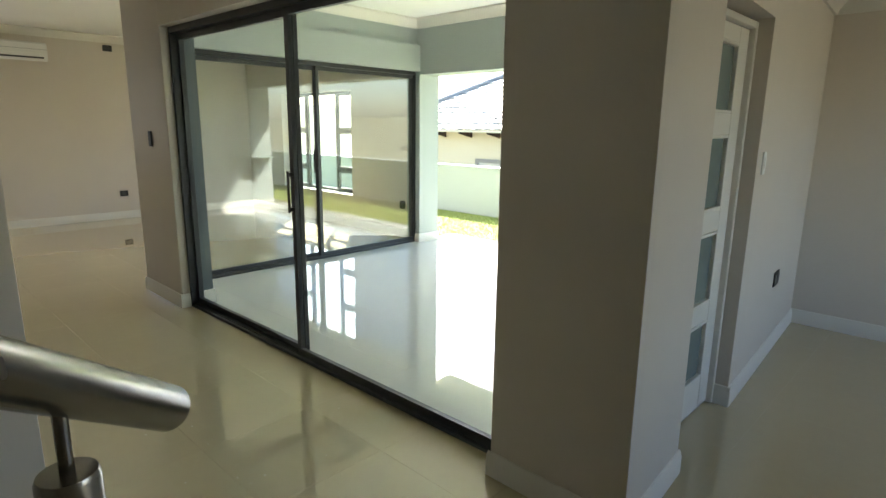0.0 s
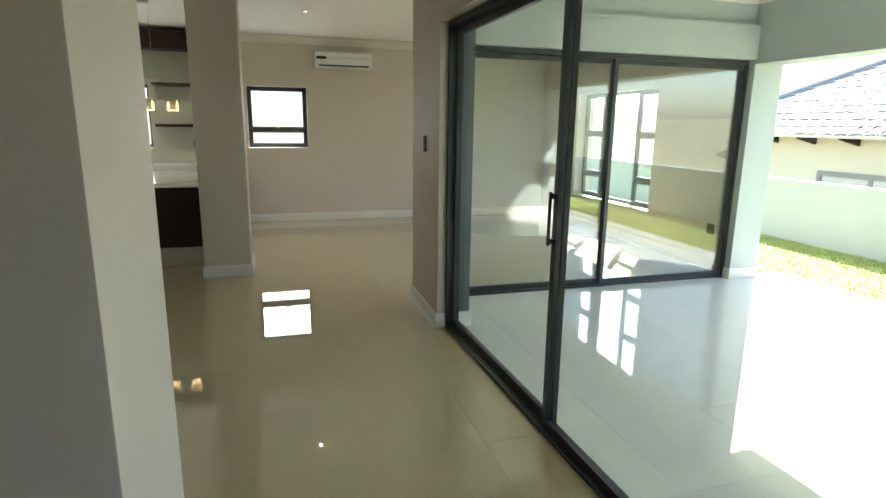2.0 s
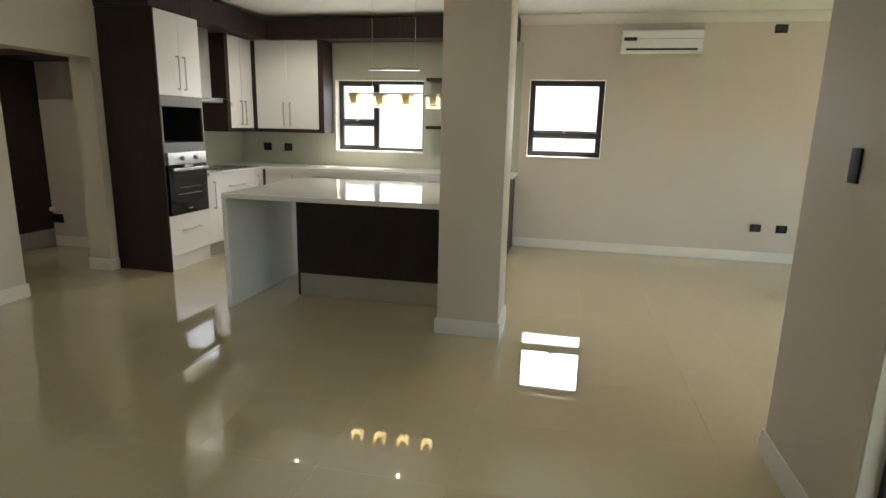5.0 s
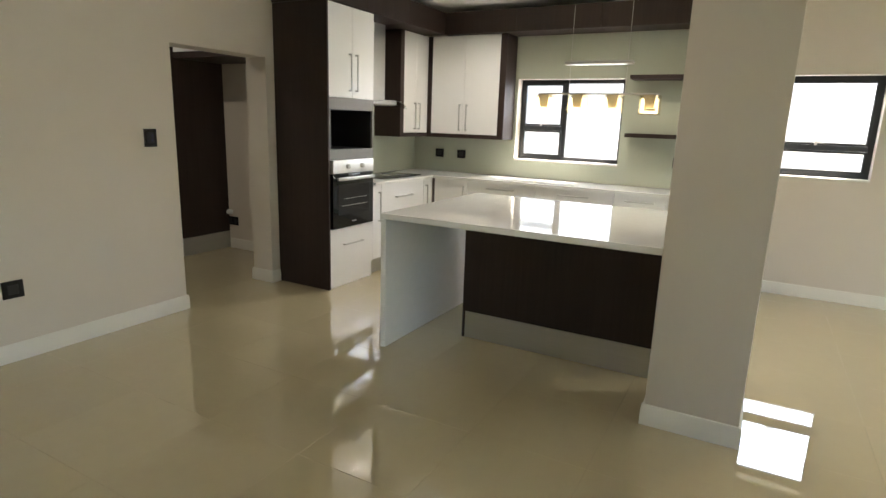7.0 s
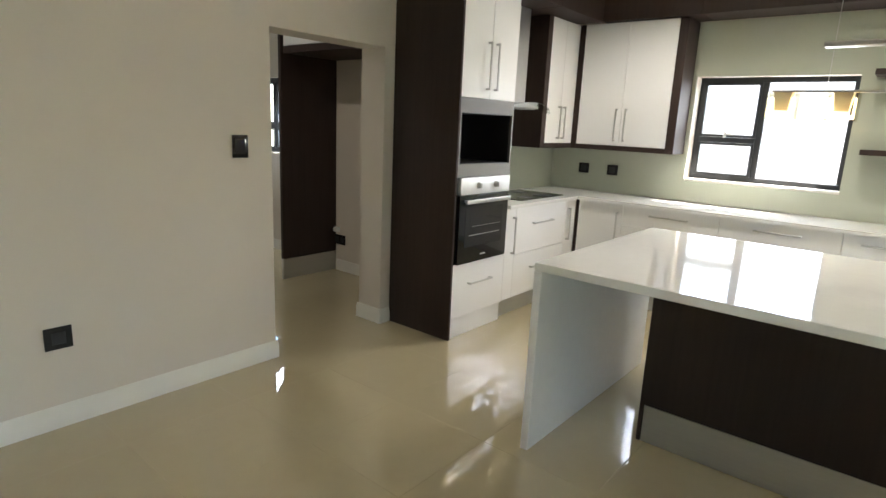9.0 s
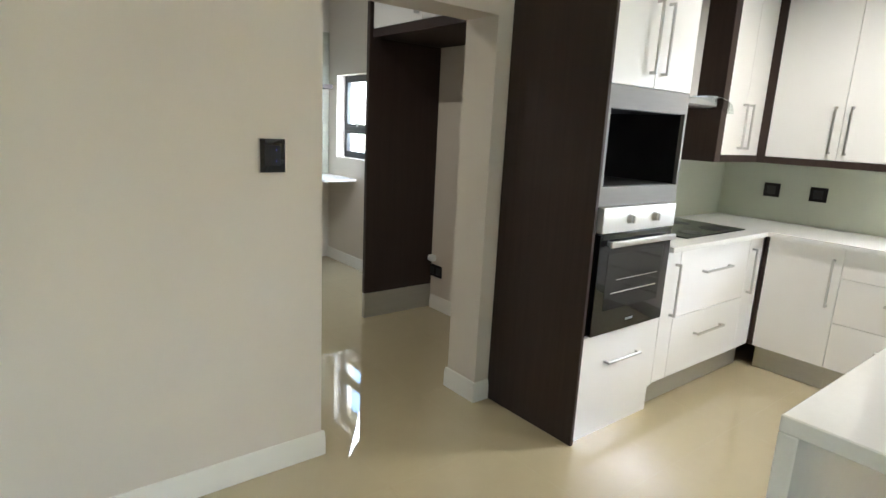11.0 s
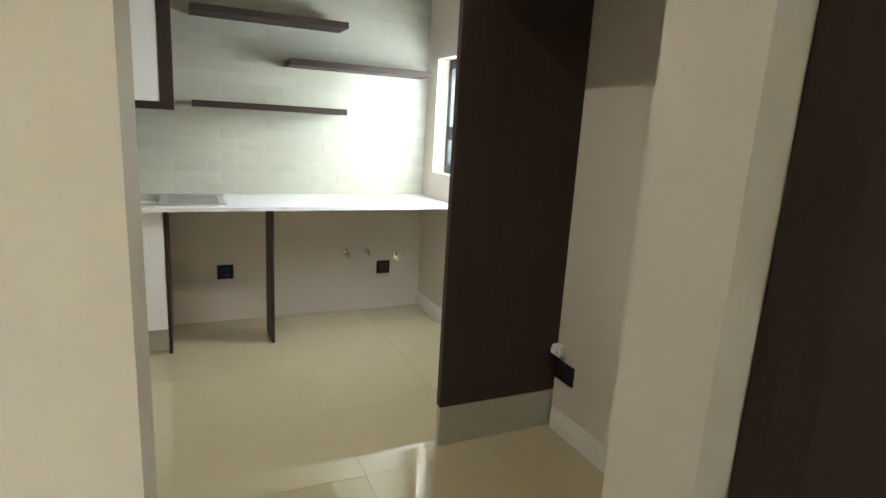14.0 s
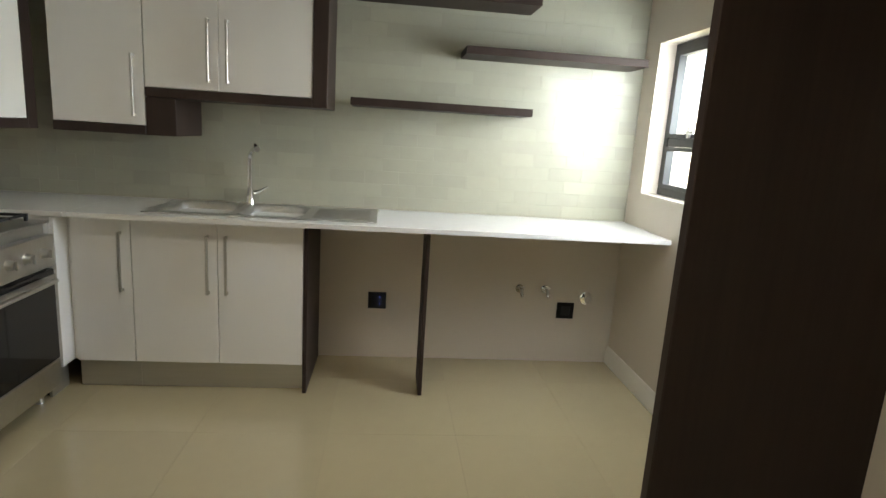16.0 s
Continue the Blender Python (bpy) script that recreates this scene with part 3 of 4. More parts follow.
def built_in_oven():
    ob = thing("built_in_oven", "built-in oven with steel control panel and black glass door", "oven", pose(-7.445, FY, 0.56))
    w = 0.60
    part("control_panel", boxes((0, w, -0.02, 0.022, 0.50, 0.618), bevel=0.004, seg=2), BRIGHT, ob, "brushed steel control panel", here=True)
    door = part("oven_door", boxes((0, w, -0.02, 0.018, 0.0, 0.495), bevel=0.004, seg=2), BLACK, ob, "black glass oven door", here=True)
    part("window", boxes((0.07, w - 0.07, 0.0182, 0.0195, 0.12, 0.40), bevel=0.001), BLACK, door, here=True)
    part("rack", boxes((0.10, w - 0.12, 0.0196, 0.0203, 0.20, 0.205), (0.10, w - 0.15, 0.0196, 0.0203, 0.265, 0.268)), STEEL, door, "steel oven rack seen through the glass", here=True)
    part("door_handle", boxes((0.03, w - 0.03, 0.045, 0.062, 0.438, 0.468), (0.05, 0.07, 0.018, 0.046, 0.443, 0.463), (w - 0.07, w - 0.05, 0.018, 0.046, 0.443, 0.463), bevel=0.005, seg=2), SATIN, door, here=True)
    part("badge", boxes((0.27, 0.33, 0.0182, 0.0195, 0.045, 0.055)), SATIN, door, "small silver badge", here=True)
    for x in (0.19, 0.40):
        k = part("knob", tube([(x, 0.022, 0.56), (x, 0.026, 0.56), (x, 0.045, 0.56)], [0.024, 0.021, 0.019], 20), SATIN, ob, "steel control knob", here=True)
        part("pointer", boxes((x - 0.003, x + 0.003, 0.045, 0.052, 0.543, 0.577), bevel=0.001), SATIN, k, here=True)
    return ob


built_in_oven()
cabinet("base_cabinet", "white gloss base cabinet with two drawers under the hob", pose(-8.63, FY, 0), 1.16, 0.60, ZP, ZC,
        [(0.0, 0.19, ZP, ZC, "Rt"), (0.19, 1.02, ZP, 0.52, "h"), (0.19, 1.02, 0.52, ZC, "h"), (1.02, 1.16, ZP, ZC, "Lt")], plinth=1, group="kitchen base cabinets")


def to_west(y):
    return pose(FX, y, 0, 0, 0, -90)


cabinet("base_cabinet", "white gloss corner base cabinet with one door", to_west(-2.28), 0.425, 0.6, ZP, ZC, [(0, 0.425, ZP, ZC, "Lt")], plinth=1, group="kitchen base cabinets")
for y, w in ((-1.48, 0.80), (-0.66, 0.82), (-0.17, 0.49)):
    cabinet("base_cabinet", "white gloss base cabinet with three wide drawers", to_west(y), w, 0.6, ZP, ZC,
            [(0, w, ZP, 0.45, "h"), (0, w, 0.45, 0.73, "h"), (0, w, 0.73, ZC, "h")], plinth=1, group="kitchen base cabinets")
cabinet("base_cabinet", "white gloss base cabinet under the prep bowl", to_west(0.129), 0.297, 0.6, ZP, ZC, [(0, 0.297, ZP, ZC, "Rt")], plinth=1, group="kitchen base cabinets")
tagged(mesh_object("corner_post", boxes((FX - 0.03, FX - 0.004, FY + 0.004, FY + 0.034, ZP, ZC), bevel=0.002), DARK), "dark wood corner post between base cabinets", "panel")
cabinet("base_cabinet", "narrow white base cabinet at the end of the run", to_west(0.40), 0.27, 0.6, ZP, ZC, [(0, 0.27, ZP, ZC, "Lt")], plinth=1, group="kitchen base cabinets")
tagged(mesh_object("end_panel", boxes((XW + 0.003, FX + 0.003, 0.40, 0.42, 0, ZC), bevel=0.002), DARK), "dark wood end panel of the kitchen run", "panel")
tagged(mesh_object("worktop", slab([(XW + 0.008, KS + 0.005), (-7.472, KS + 0.005), (-7.472, FY + 0.03), (FX + 0.03, FY + 0.03), (FX + 0.03, 0.45), (XW + 0.008, 0.45)], ZC + 0.001, ZB), STONE),
       "white quartz l-shaped kitchen worktop", "worktop")


def hob():
    ob = thing("hob", "black glass electric hob set in the worktop", "hob", pose(-8.15, -3.04, ZB))
    part("glass_top", boxes((-0.36, 0.36, -0.255, 0.225, 0.0, 0.008), bevel=0.003), BLACK, ob, here=True)
    for x, y, r in ((-0.15, 0.12, 0.09), (0.15, 0.12, 0.07), (-0.15, -0.12, 0.07), (0.15, -0.12, 0.09)):
        part("cooking_ring", tube([(x, y, 0.0083), (x, y, 0.009)], r, 32), MATT, ob, here=True)
    return ob


hob()


def cooker_hood():
    ob = thing("cooker_hood", "steel chimney cooker hood with curved glass canopy", "cooker hood", pose(-7.94, KS + 0.004, 1.70))
    part("chimney", boxes((-0.16, 0.16, 0.0, 0.30, 0.05, 0.82), bevel=0.003), SATIN, ob, here=True)
    part("body", boxes((-0.30, 0.30, 0.0, 0.36, 0.0, 0.05), bevel=0.006), SATIN, ob, here=True)
    bm = bmesh.new()
    top, n = [], 14
    for i in range(n + 1):
        u = -0.44 + 0.88 * i / n
        z = 0.055 - 0.42 * u * u * 0.9
        front = 0.50 - 0.10 * (u / 0.44) ** 2
        top.append([bm.verts.new((u, y, z + dz)) for y, dz in ((0.0, 0.0), (front, -0.01), (front, -0.016), (0.0, -0.006))])
    for a, b in zip(top, top[1:]):
        for k in range(4):
            bm.faces.new((a[k], a[(k + 1) % 4], b[(k + 1) % 4], b[k]))
    bm.faces.new(top[0])
    bm.faces.new(top[-1][::-1])
    bmesh.ops.recalc_face_normals(bm, faces=bm.faces[:])
    clear_pane(part("glass_canopy", bm, FROST, ob, "curved clear glass canopy", here=True))
    part("filter", boxes((-0.27, 0.27, 0.02, 0.34, -0.006, -0.001), bevel=0.001), STEEL, ob, here=True)
    return ob


cooker_hood()

UZ0, UZ1 = 1.41, 2.50
# wall cabinets, dark framed
def wall_cabinet(label, m, w, d, z0, z1, doors, sides=(1, 1), group="kitchen wall cabinets", drop=0.045):
    ob = cabinet("wall_cabinet", label, m, w, d, z0, z1, doors, group=group)
    if sides[0]:
        part("side_panel", boxes((-0.075, -0.001, -d, 0.004, z0 - drop, z1), bevel=0.002), DARK, ob, "dark wood side panel", here=True)
    if sides[1]:
        part("side_panel", boxes((w + 0.001, w + 0.075, -d, 0.004, z0 - drop, z1), bevel=0.002), DARK, ob, "dark wood side panel", here=True)
    part("light_rail", boxes((0, w, -d, 0.004, z0 - drop, z0 - 0.001), bevel=0.002), DARK, ob, "dark wood rail under the doors", here=True)
    return ob


wall_cabinet("white gloss wall cabinet with two doors in a dark wood frame", pose(-8.92, -2.085, 0, 0, 0, -90), 0.86, 0.345, UZ0, UZ1,
             [(0, 0.43, UZ0, UZ1, "Rb"), (0.43, 0.86, UZ0, UZ1, "Lb")], sides=(1, 0))
wall_cabinet("white gloss wall cabinet with two narrow doors beside the cooker hood", pose(-8.92, -3.00, 0), 0.52, 0.342, UZ0, UZ1,
             [(0.0, 0.26, UZ0, UZ1, "Rb"), (0.26, 0.52, UZ0, UZ1, "Lb")], sides=(0, 1))
tagged(mesh_object("corner_post", boxes((-8.985, -8.922, -3.02, -2.948, UZ0 - 0.045, UZ1), bevel=0.002), DARK), "dark wood corner post between wall cabinets", "panel")
# dark bulkhead round the kitchen ceiling
bulk = thing("bulkhead", "dark wood bulkhead round the kitchen ceiling", "bulkhead", pose(XW, KS, 2.5))
for a, b in ((-2.76, -1.9), (-1.9, -1.0), (-1.0, -0.1), (-0.1, 0.40)):
    part("front_board", boxes((-8.88, -8.86, a + 0.001, b - 0.001, 2.505, 2.74), bevel=0.002), DARK, bulk)
    part("soffit_board", boxes((XW + 0.003, -8.88, a + 0.001, b - 0.001, 2.505, 2.525), bevel=0.002), DARK, bulk)
for a, b in ((-8.88, -8.1), (-8.1, -7.4), (-7.4, -6.79)):
    part("front_board", boxes((a + 0.001, b - 0.001, -2.78, -2.76, 2.505, 2.74), bevel=0.002), DARK, bulk)
    part("soffit_board", boxes((a + 0.001, b - 0.001, KS + 0.003, -2.78, 2.505, 2.525), bevel=0.002), DARK, bulk)
part("end_board", boxes((XW + 0.003, -8.88, 0.38, 0.40, 2.526, 2.74)), DARK, bulk)
part("end_board", boxes((-6.81, -6.79, KS + 0.003, -2.78, 2.526, 2.74)), DARK, bulk)

# painted glass behind the worktop
structure("splashback_1", ringed("x", (KS + 0.004, 0.45, ZB + 0.002, 2.5), (KW[0], KW[1], KW[2] - 0.022, KW[3]), XW + 0.0005, XW + 0.007), SPLASH,
          "pale green glossy glass splashback", "splashback")
structure("splashback_2", boxes((XW + 0.008, -7.475, KS + 0.0005, KS + 0.0035, ZB + 0.002, 2.5)), SPLASH, "pale green glossy glass splashback", "splashback")


def floating_shelf(m, w, d, t=0.04, label="dark wood floating shelf on the wall"):
    ob = tagged(mesh_object("floating_shelf", boxes((0, w, 0, d, -t, 0), bevel=0.002), DARK), label, "shelf", "floating shelves")
    ob.matrix_basis = m
    return ob


floating_shelf(pose(XW + 0.008, -0.10, 2.06, 0, 0, -90), 0.59, 0.25)
floating_shelf(pose(XW + 0.008, -0.10, 1.49, 0, 0, -90), 0.59, 0.25)


def island():
    ob = thing("kitchen_island", "white quartz kitchen island with dark wood panel and steel kickboard", "kitchen island", pose(-6.7, -0.75, 0))
    part("worktop", boxes((-7.45, -5.98, -1.60, 0.17, 0.90, 0.94), bevel=0.003), STONE, ob, "white quartz worktop")
    part("end_leg", boxes((-7.45, -5.98, -1.60, -1.56, 0.0, 0.899), bevel=0.003), STONE, ob, "white quartz end panel down to the floor")
    part("cabinet_body", boxes((-7.40, -6.49, -1.19, 0.165, 0.002, 0.899)), GLOSS, ob)
    part("back_panel", boxes((-6.488, -6.47, -1.20, 0.165, 0.20, 0.899), bevel=0.002), DARK, ob, "dark wood back panel")
    part("side_panel", boxes((-7.40, -6.47, -1.212, -1.192, 0.0, 0.899), bevel=0.002), DARK, ob, "dark wood side panel")
    part("kickboard", boxes((-6.488, -6.474, -1.19, 0.165, 0.0, 0.197), bevel=0.002), PLINTH, ob, "brushed aluminium kickboard")
    return ob


island()


def mixer_tap(x, y, z, turn, label, h=0.30):
    ob = thing("tap", label, "tap", pose(x, y, z, 0, 0, turn))
    part("base", tube([(0, 0, 0), (0, 0, 0.012), (0, 0, 0.05)], [0.028, 0.024, 0.022], 20), CHROME, ob, here=True)
    part("column", tube([(0, 0, 0.05), (0, 0, h * 0.45), (0, 0, h * 0.80)], [0.017, 0.014, 0.013], 18), CHROME, ob, here=True)
    part("spout", tube([(0, 0, h * 0.79), (0, 0.012, h * 0.85), (0, 0.045, h * 0.92), (0, 0.10, h * 0.985)], [0.013, 0.013, 0.012, 0.012], 18), CHROME, ob, here=True)
    part("spray_head", tube([(0, 0.088, h * 0.985), (0, 0.10, h * 0.99), (0, 0.128, h * 0.955)], [0.014, 0.018, 0.017], 18), CHROME, ob, here=True)
    part("lever", tube([(-0.02, 0, 0.065), (-0.05, 0, 0.072), (-0.095, 0.01, 0.098)], [0.014, 0.009, 0.006], 12), CHROME, ob, here=True)
    return ob


def prep_bowl():
    ob = thing("prep_bowl", "small round stainless steel bowl set in the kitchen worktop", "sink", pose(-8.93, 0.08, ZB))
    part("rim", tube([(0, 0, 0.0005), (0, 0, 0.006), (0, 0, 0.007)], [0.215, 0.213, 0.19], 40), STEEL, ob, here=True)
    part("bowl", tube([(0, 0, 0.0072), (0, 0, 0.0085), (0, 0, 0.009)], [0.18, 0.178, 0.15], 40), SATIN, ob, here=True)
    part("drain", tube([(0, 0, 0.0092), (0, 0, 0.0105)], 0.04, 24), CHROME, ob, here=True)
    return ob


prep_bowl()
mixer_tap(-9.16, 0.10, ZB, -90, "chrome mixer tap on the kitchen worktop", 0.28)


def pendant():
    ob = thing("pendant_lamp", "bar pendant with four glass cube lights hung over the island", "pendant lamp", pose(-7.1, -0.535, 1.77))
    part("bar", boxes((-0.012, 0.012, -0.43, 0.43, -0.006, 0.006), bevel=0.002), SATIN, ob, here=True)
    part("upper_bar", boxes((-0.03, 0.03, -0.24, 0.24, 0.20, 0.225), bevel=0.004), SATIN, ob, here=True)
    part("ceiling_plate", boxes((-0.035, 0.035, -0.22, 0.22, H - 1.77 - 0.03, H - 1.77 - 0.001), bevel=0.004), SATIN, ob, here=True)
    for y in (-0.2, 0.2):
        part("wire", tube([(0, y, 0.006), (0, y, H - 1.77 - 0.03)], 0.0018, 6), SATIN, ob, here=True)
    for y in (-0.375, -0.125, 0.125, 0.375):
        taper = boxes((-0.040, 0.040, y - 0.040, y + 0.040, -0.094, -0.004))
        for v in taper.verts:
            if v.co.z < -0.05:
                v.co.x *= 0.72
                v.co.y = y + (v.co.y - y) * 0.72
        part("lampholder", taper, HOLDER, ob, "beige tapered lampholder", here=True)
        clear_pane(part("glass_shade", boxes((-0.062, -0.056, y - 0.062, y + 0.062, -0.136, -0.006), (0.056, 0.062, y - 0.062, y + 0.062, -0.136, -0.006),
                                             (-0.056, 0.056, y - 0.062, y - 0.056, -0.136, -0.006), (-0.056, 0.056, y + 0.056, y + 0.062, -0.136, -0.006),
                                             (-0.056, 0.056, y - 0.056, y + 0.056, -0.136, -0.130)), AMBER, ob, "clear glass cube shade", here=True))
        # U of emitting plates, added to imitate the lit glass round the lampholder
        part("diffuser", boxes((-0.050, 0.050, y - 0.050, y + 0.050, -0.126, -0.112),
                               (-0.046, 0.046, y - 0.050, y - 0.046, -0.112, -0.03), (-0.046, 0.046, y + 0.046, y + 0.050, -0.112, -0.03)), BULB, ob, "plates that imitate the lamp's warm glow in the glass", here=True)
    return ob


pendant()


def air_conditioner():
    ob = thing("air_conditioner", "white wall-mounted split air conditioner", "air conditioner", pose(XW + 0.002, 1.995, 2.34, 0, 0, -90))
    w = 0.86
    bm = bmesh.new()
    prof = [(0, 0.02), (0.16, 0.0), (0.19, 0.03), (0.205, 0.10), (0.20, 0.22), (0.17, 0.255), (0, 0.265)]
    rings = [[bm.verts.new((x, y, z)) for y, z in prof] for x in (-w / 2, w / 2)]
    for i in range(len(prof)):
        j = (i + 1) % len(prof)
        bm.faces.new((rings[0][i], rings[0][j], rings[1][j], rings[1][i]))
    bm.faces.new(rings[0])
    bm.faces.new(rings[1][::-1])
    bmesh.ops.recalc_face_normals(bm, faces=bm.faces[:])
    bmesh.ops.bevel(bm, geom=bm.edges[:], offset=0.006, segments=2, affect="EDGES")
    part("body", bm, PLASTIC, ob, here=True)
    part("front_panel", boxes((-w / 2 + 0.01, w / 2 - 0.01, 0.203, 0.212, 0.10, 0.235), bevel=0.003), PLASTIC, ob, here=True)
    part("seam", boxes((-w / 2 + 0.012, w / 2 - 0.012, 0.2122, 0.2128, 0.155, 0.158)), MATT, ob, here=True)
    part("louvre", boxes((-w / 2 + 0.05, w / 2 - 0.05, 0.193, 0.205, 0.025, 0.034), bevel=0.002), PLASTIC, ob, here=True)
    part("outlet", boxes((-w / 2 + 0.05, w / 2 - 0.05, 0.188, 0.2005, 0.036, 0.058)), MATT, ob, "dark air outlet slot", here=True)
    part("display", boxes((w / 2 - 0.16, w / 2 - 0.02, 0.2122, 0.215, 0.135, 0.175), bevel=0.004), BLACK, ob, "black display strip", here=True)
    return ob


air_conditioner()


def wall_plate(label, m, w, h, kind, cat="socket"):
    """A plate in the plane local x, z with its back at y = 0."""
    ob = thing("light_switch" if kind == "switch" else "wall_socket", label, "light switch" if kind == "switch" else cat, m)
    part("plate", boxes((-w / 2, w / 2, 0.0, 0.009, -h / 2, h / 2), bevel=0.003, seg=2), BLACK if "chrome" in label else PLASTIC if "white" in label else PLATE, ob, here=True)
    if kind == "switch" and "white" in label:
        part("rocker", boxes((-0.014, 0.014, 0.009, 0.013, -0.035, 0.035), bevel=0.002), PLASTIC, ob, here=True)
    if kind == "switch" and w > 0.08:
        if "chrome" in label:
            # chrome strip imitates the light reflected along one edge of the black frame
            part("rim", boxes((w / 2 - 0.004, w / 2 + 0.002, 0.0, 0.0105, -h / 2 - 0.003, h / 2 + 0.003), bevel=0.002), CHROME, ob, "chrome strip in place of the frame's reflection", here=True)
        part("touch_panel", boxes((-w * 0.30, w * 0.30, 0.0088, 0.0105, -h * 0.31, h * 0.31), bevel=0.001), PLATE, ob, "matt black touch panel", here=True)
        for z in (-0.02, 0.022) if "blue" in label else ():
            part("indicator", boxes((-0.0165, -0.0135, 0.0104, 0.0112, z - 0.0015, z + 0.0015)), BLUE, ob, "small blue indicator light", here=True)
    if kind != "switch":
        for x in ((-w / 4, w / 4) if w > 0.12 else (0,)):
            part("socket_insert", boxes((x - 0.03, x + 0.03, 0.009, 0.012, -0.03, 0.03), bevel=0.002), MATT, ob, here=True)
    return ob


wall_plate("black glass light switch with blue lights and chrome strip as edge reflection", pose(-5.558, KS, 1.359, 0, 0, 0), 0.105, 0.13, "switch")
wall_plate("black double wall socket above the skirting", pose(-4.575, KS, 0.455), 0.118, 0.11, "socket")
wall_plate("black glass light switch on the pillar", pose(-4.305, 2.045, 1.39, 0, 0, 180), 0.07, 0.125, "switch")
wall_plate("black double switch with blue lights on the green splashback", pose(XW + 0.007, -0.165, 1.205, 0, 0, -90), 0.13, 0.105, "switch")
for y in (-2.975, -2.668):
    wall_plate("black wall socket on the green splashback", pose(XW + 0.007, y, 1.165, 0, 0, -90), 0.11, 0.10, "socket")
for y in (3.27, 3.55):
    wall_plate("black wall socket above the skirting", pose(XW, y, 0.40, 0, 0, -90), 0.12, 0.09, "socket")
wall_plate("small black sensor high on the wall", pose(XW, 3.25, 2.62, 0, 0, -90), 0.13, 0.09, "socket", "sensor")
wall_plate("black wall socket above the skirting", pose(-5.0, 5.5, 0.45, 0, 0, 180), 0.11, 0.11, "socket")
wall_plate("white light switch beside the glazed door", pose(-0.084, 3.64, 1.35, 0, 0, -86.2), 0.06, 0.12, "switch")
wall_plate("black wall socket above the skirting", pose(-0.141, 4.5, 0.545, 0, 0, -86.2), 0.15, 0.10, "socket")


def downlight(x, y, z, lit):
    ob = thing("downlight", "round recessed chrome ceiling downlight", "downlight", pose(x, y, z), "ceiling downlights")
    part("ring", tube([(0, 0, -0.001), (0, 0, -0.006), (0, 0, -0.007)], [0.045, 0.044, 0.036], 24), SATIN, ob, here=True)
    part("lens", tube([(0, 0, -0.0072), (0, 0, -0.009)], 0.020, 20), SPOT if lit else PLASTIC, ob, here=True)
    return ob


# the fixture at -5.85, -4.60 is unseen, added to go with the scullery fill
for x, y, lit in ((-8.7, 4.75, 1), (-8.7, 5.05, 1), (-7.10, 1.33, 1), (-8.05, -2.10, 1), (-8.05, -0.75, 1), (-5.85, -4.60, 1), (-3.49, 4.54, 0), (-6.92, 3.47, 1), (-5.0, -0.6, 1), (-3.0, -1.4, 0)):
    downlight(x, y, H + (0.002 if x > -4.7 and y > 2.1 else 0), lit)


def handrail():
    ob = thing("stair_handrail", "brushed steel tube handrail on a post at the stairs", "handrail", pose(0.245, 0.38, 0.0))
    a, b = Vector((0.192, 0.471, 1.219)), Vector((0.314, 0.307, 1.357))
    d = (b - a).normalized()
    part("rail", tube([a, a + d * 0.004, a + d * 1.1], [0.0235, 0.025, 0.025], 32), RAIL, ob)
    p = a + d * 0.172
    part("spigot", tube([p + Vector((0, 0, -0.085)), p + Vector((0, 0, -0.02))], 0.006, 14), RAIL, ob)
    part("post", tube([(p.x, p.y, 0.0), (p.x, p.y, p.z - 0.085), (p.x, p.y, p.z - 0.08)], [0.025, 0.025, 0.023], 24), RAIL, ob)
    part("foot_plate", tube([(p.x, p.y, 0.0), (p.x, p.y, 0.01)], 0.05, 24), RAIL, ob)
    return ob


handrail()


def fold_down_shelf():
    ob = thing("wall_bracket_shelf", "small glass wall shelf with valves and pipes on the patio wall", "shelf", pose(-0.305, 5.4, 0.9))
    part("glass_shelf", boxes((-0.62, -0.306, 4.98, 5.84, 0.905, 0.922), bevel=0.003), ETCHED, ob)
    for y in (5.12, 5.60):
        part("bracket", boxes((-0.56, -0.305, y - 0.012, y + 0.012, 0.885, 0.904), (-0.325, -0.305, y - 0.012, y + 0.012, 0.72, 0.885), bevel=0.003), RAIL, ob)
    part("pipe", tube([(-0.33, 5.40, 0.86), (-0.35, 5.40, 0.70), (-0.36, 5.44, 0.6), (-0.34, 5.50, 0.5)], 0.014, 12), RAIL, ob)
    part("pipe", tube([(-0.33, 5.46, 0.87), (-0.36, 5.46, 0.66), (-0.34, 5.46, 0.56)], 0.012, 12), RAIL, ob)
    part("valve_box", boxes((-0.39, -0.305, 5.38, 5.47, 0.60, 0.70), bevel=0.006), NICHE, ob)
    part("hose", tube([(-0.34, 5.5, 0.62), (-0.38, 5.56, 0.55), (-0.36, 5.60, 0.5), (-0.33, 5.54, 0.47), (-0.33, 5.47, 0.52)], 0.009, 10), PLASTIC, ob)
    return ob


fold_down_shelf()

# ---- scullery ----
SF = -6.37     # front of the sink run
cabinet("base_cabinet", "white gloss sink cabinet with two doors", pose(-5.72, SF, 0), 0.83, 0.525, ZP, ZC - 0.005,
        [(0, 0.42, ZP, ZC - 0.005, "Rt"), (0.42, 0.83, ZP, ZC - 0.005, "Lt")], plinth=1, group="scullery base cabinets")
cabinet("base_cabinet", "white gloss corner cabinet with one door", pose(-4.889, SF, 0), 0.30, 0.525, ZP, ZC - 0.005, [(0.0, 0.28, ZP, ZC - 0.005, "Lt")], plinth=1, group="scullery base cabinets")
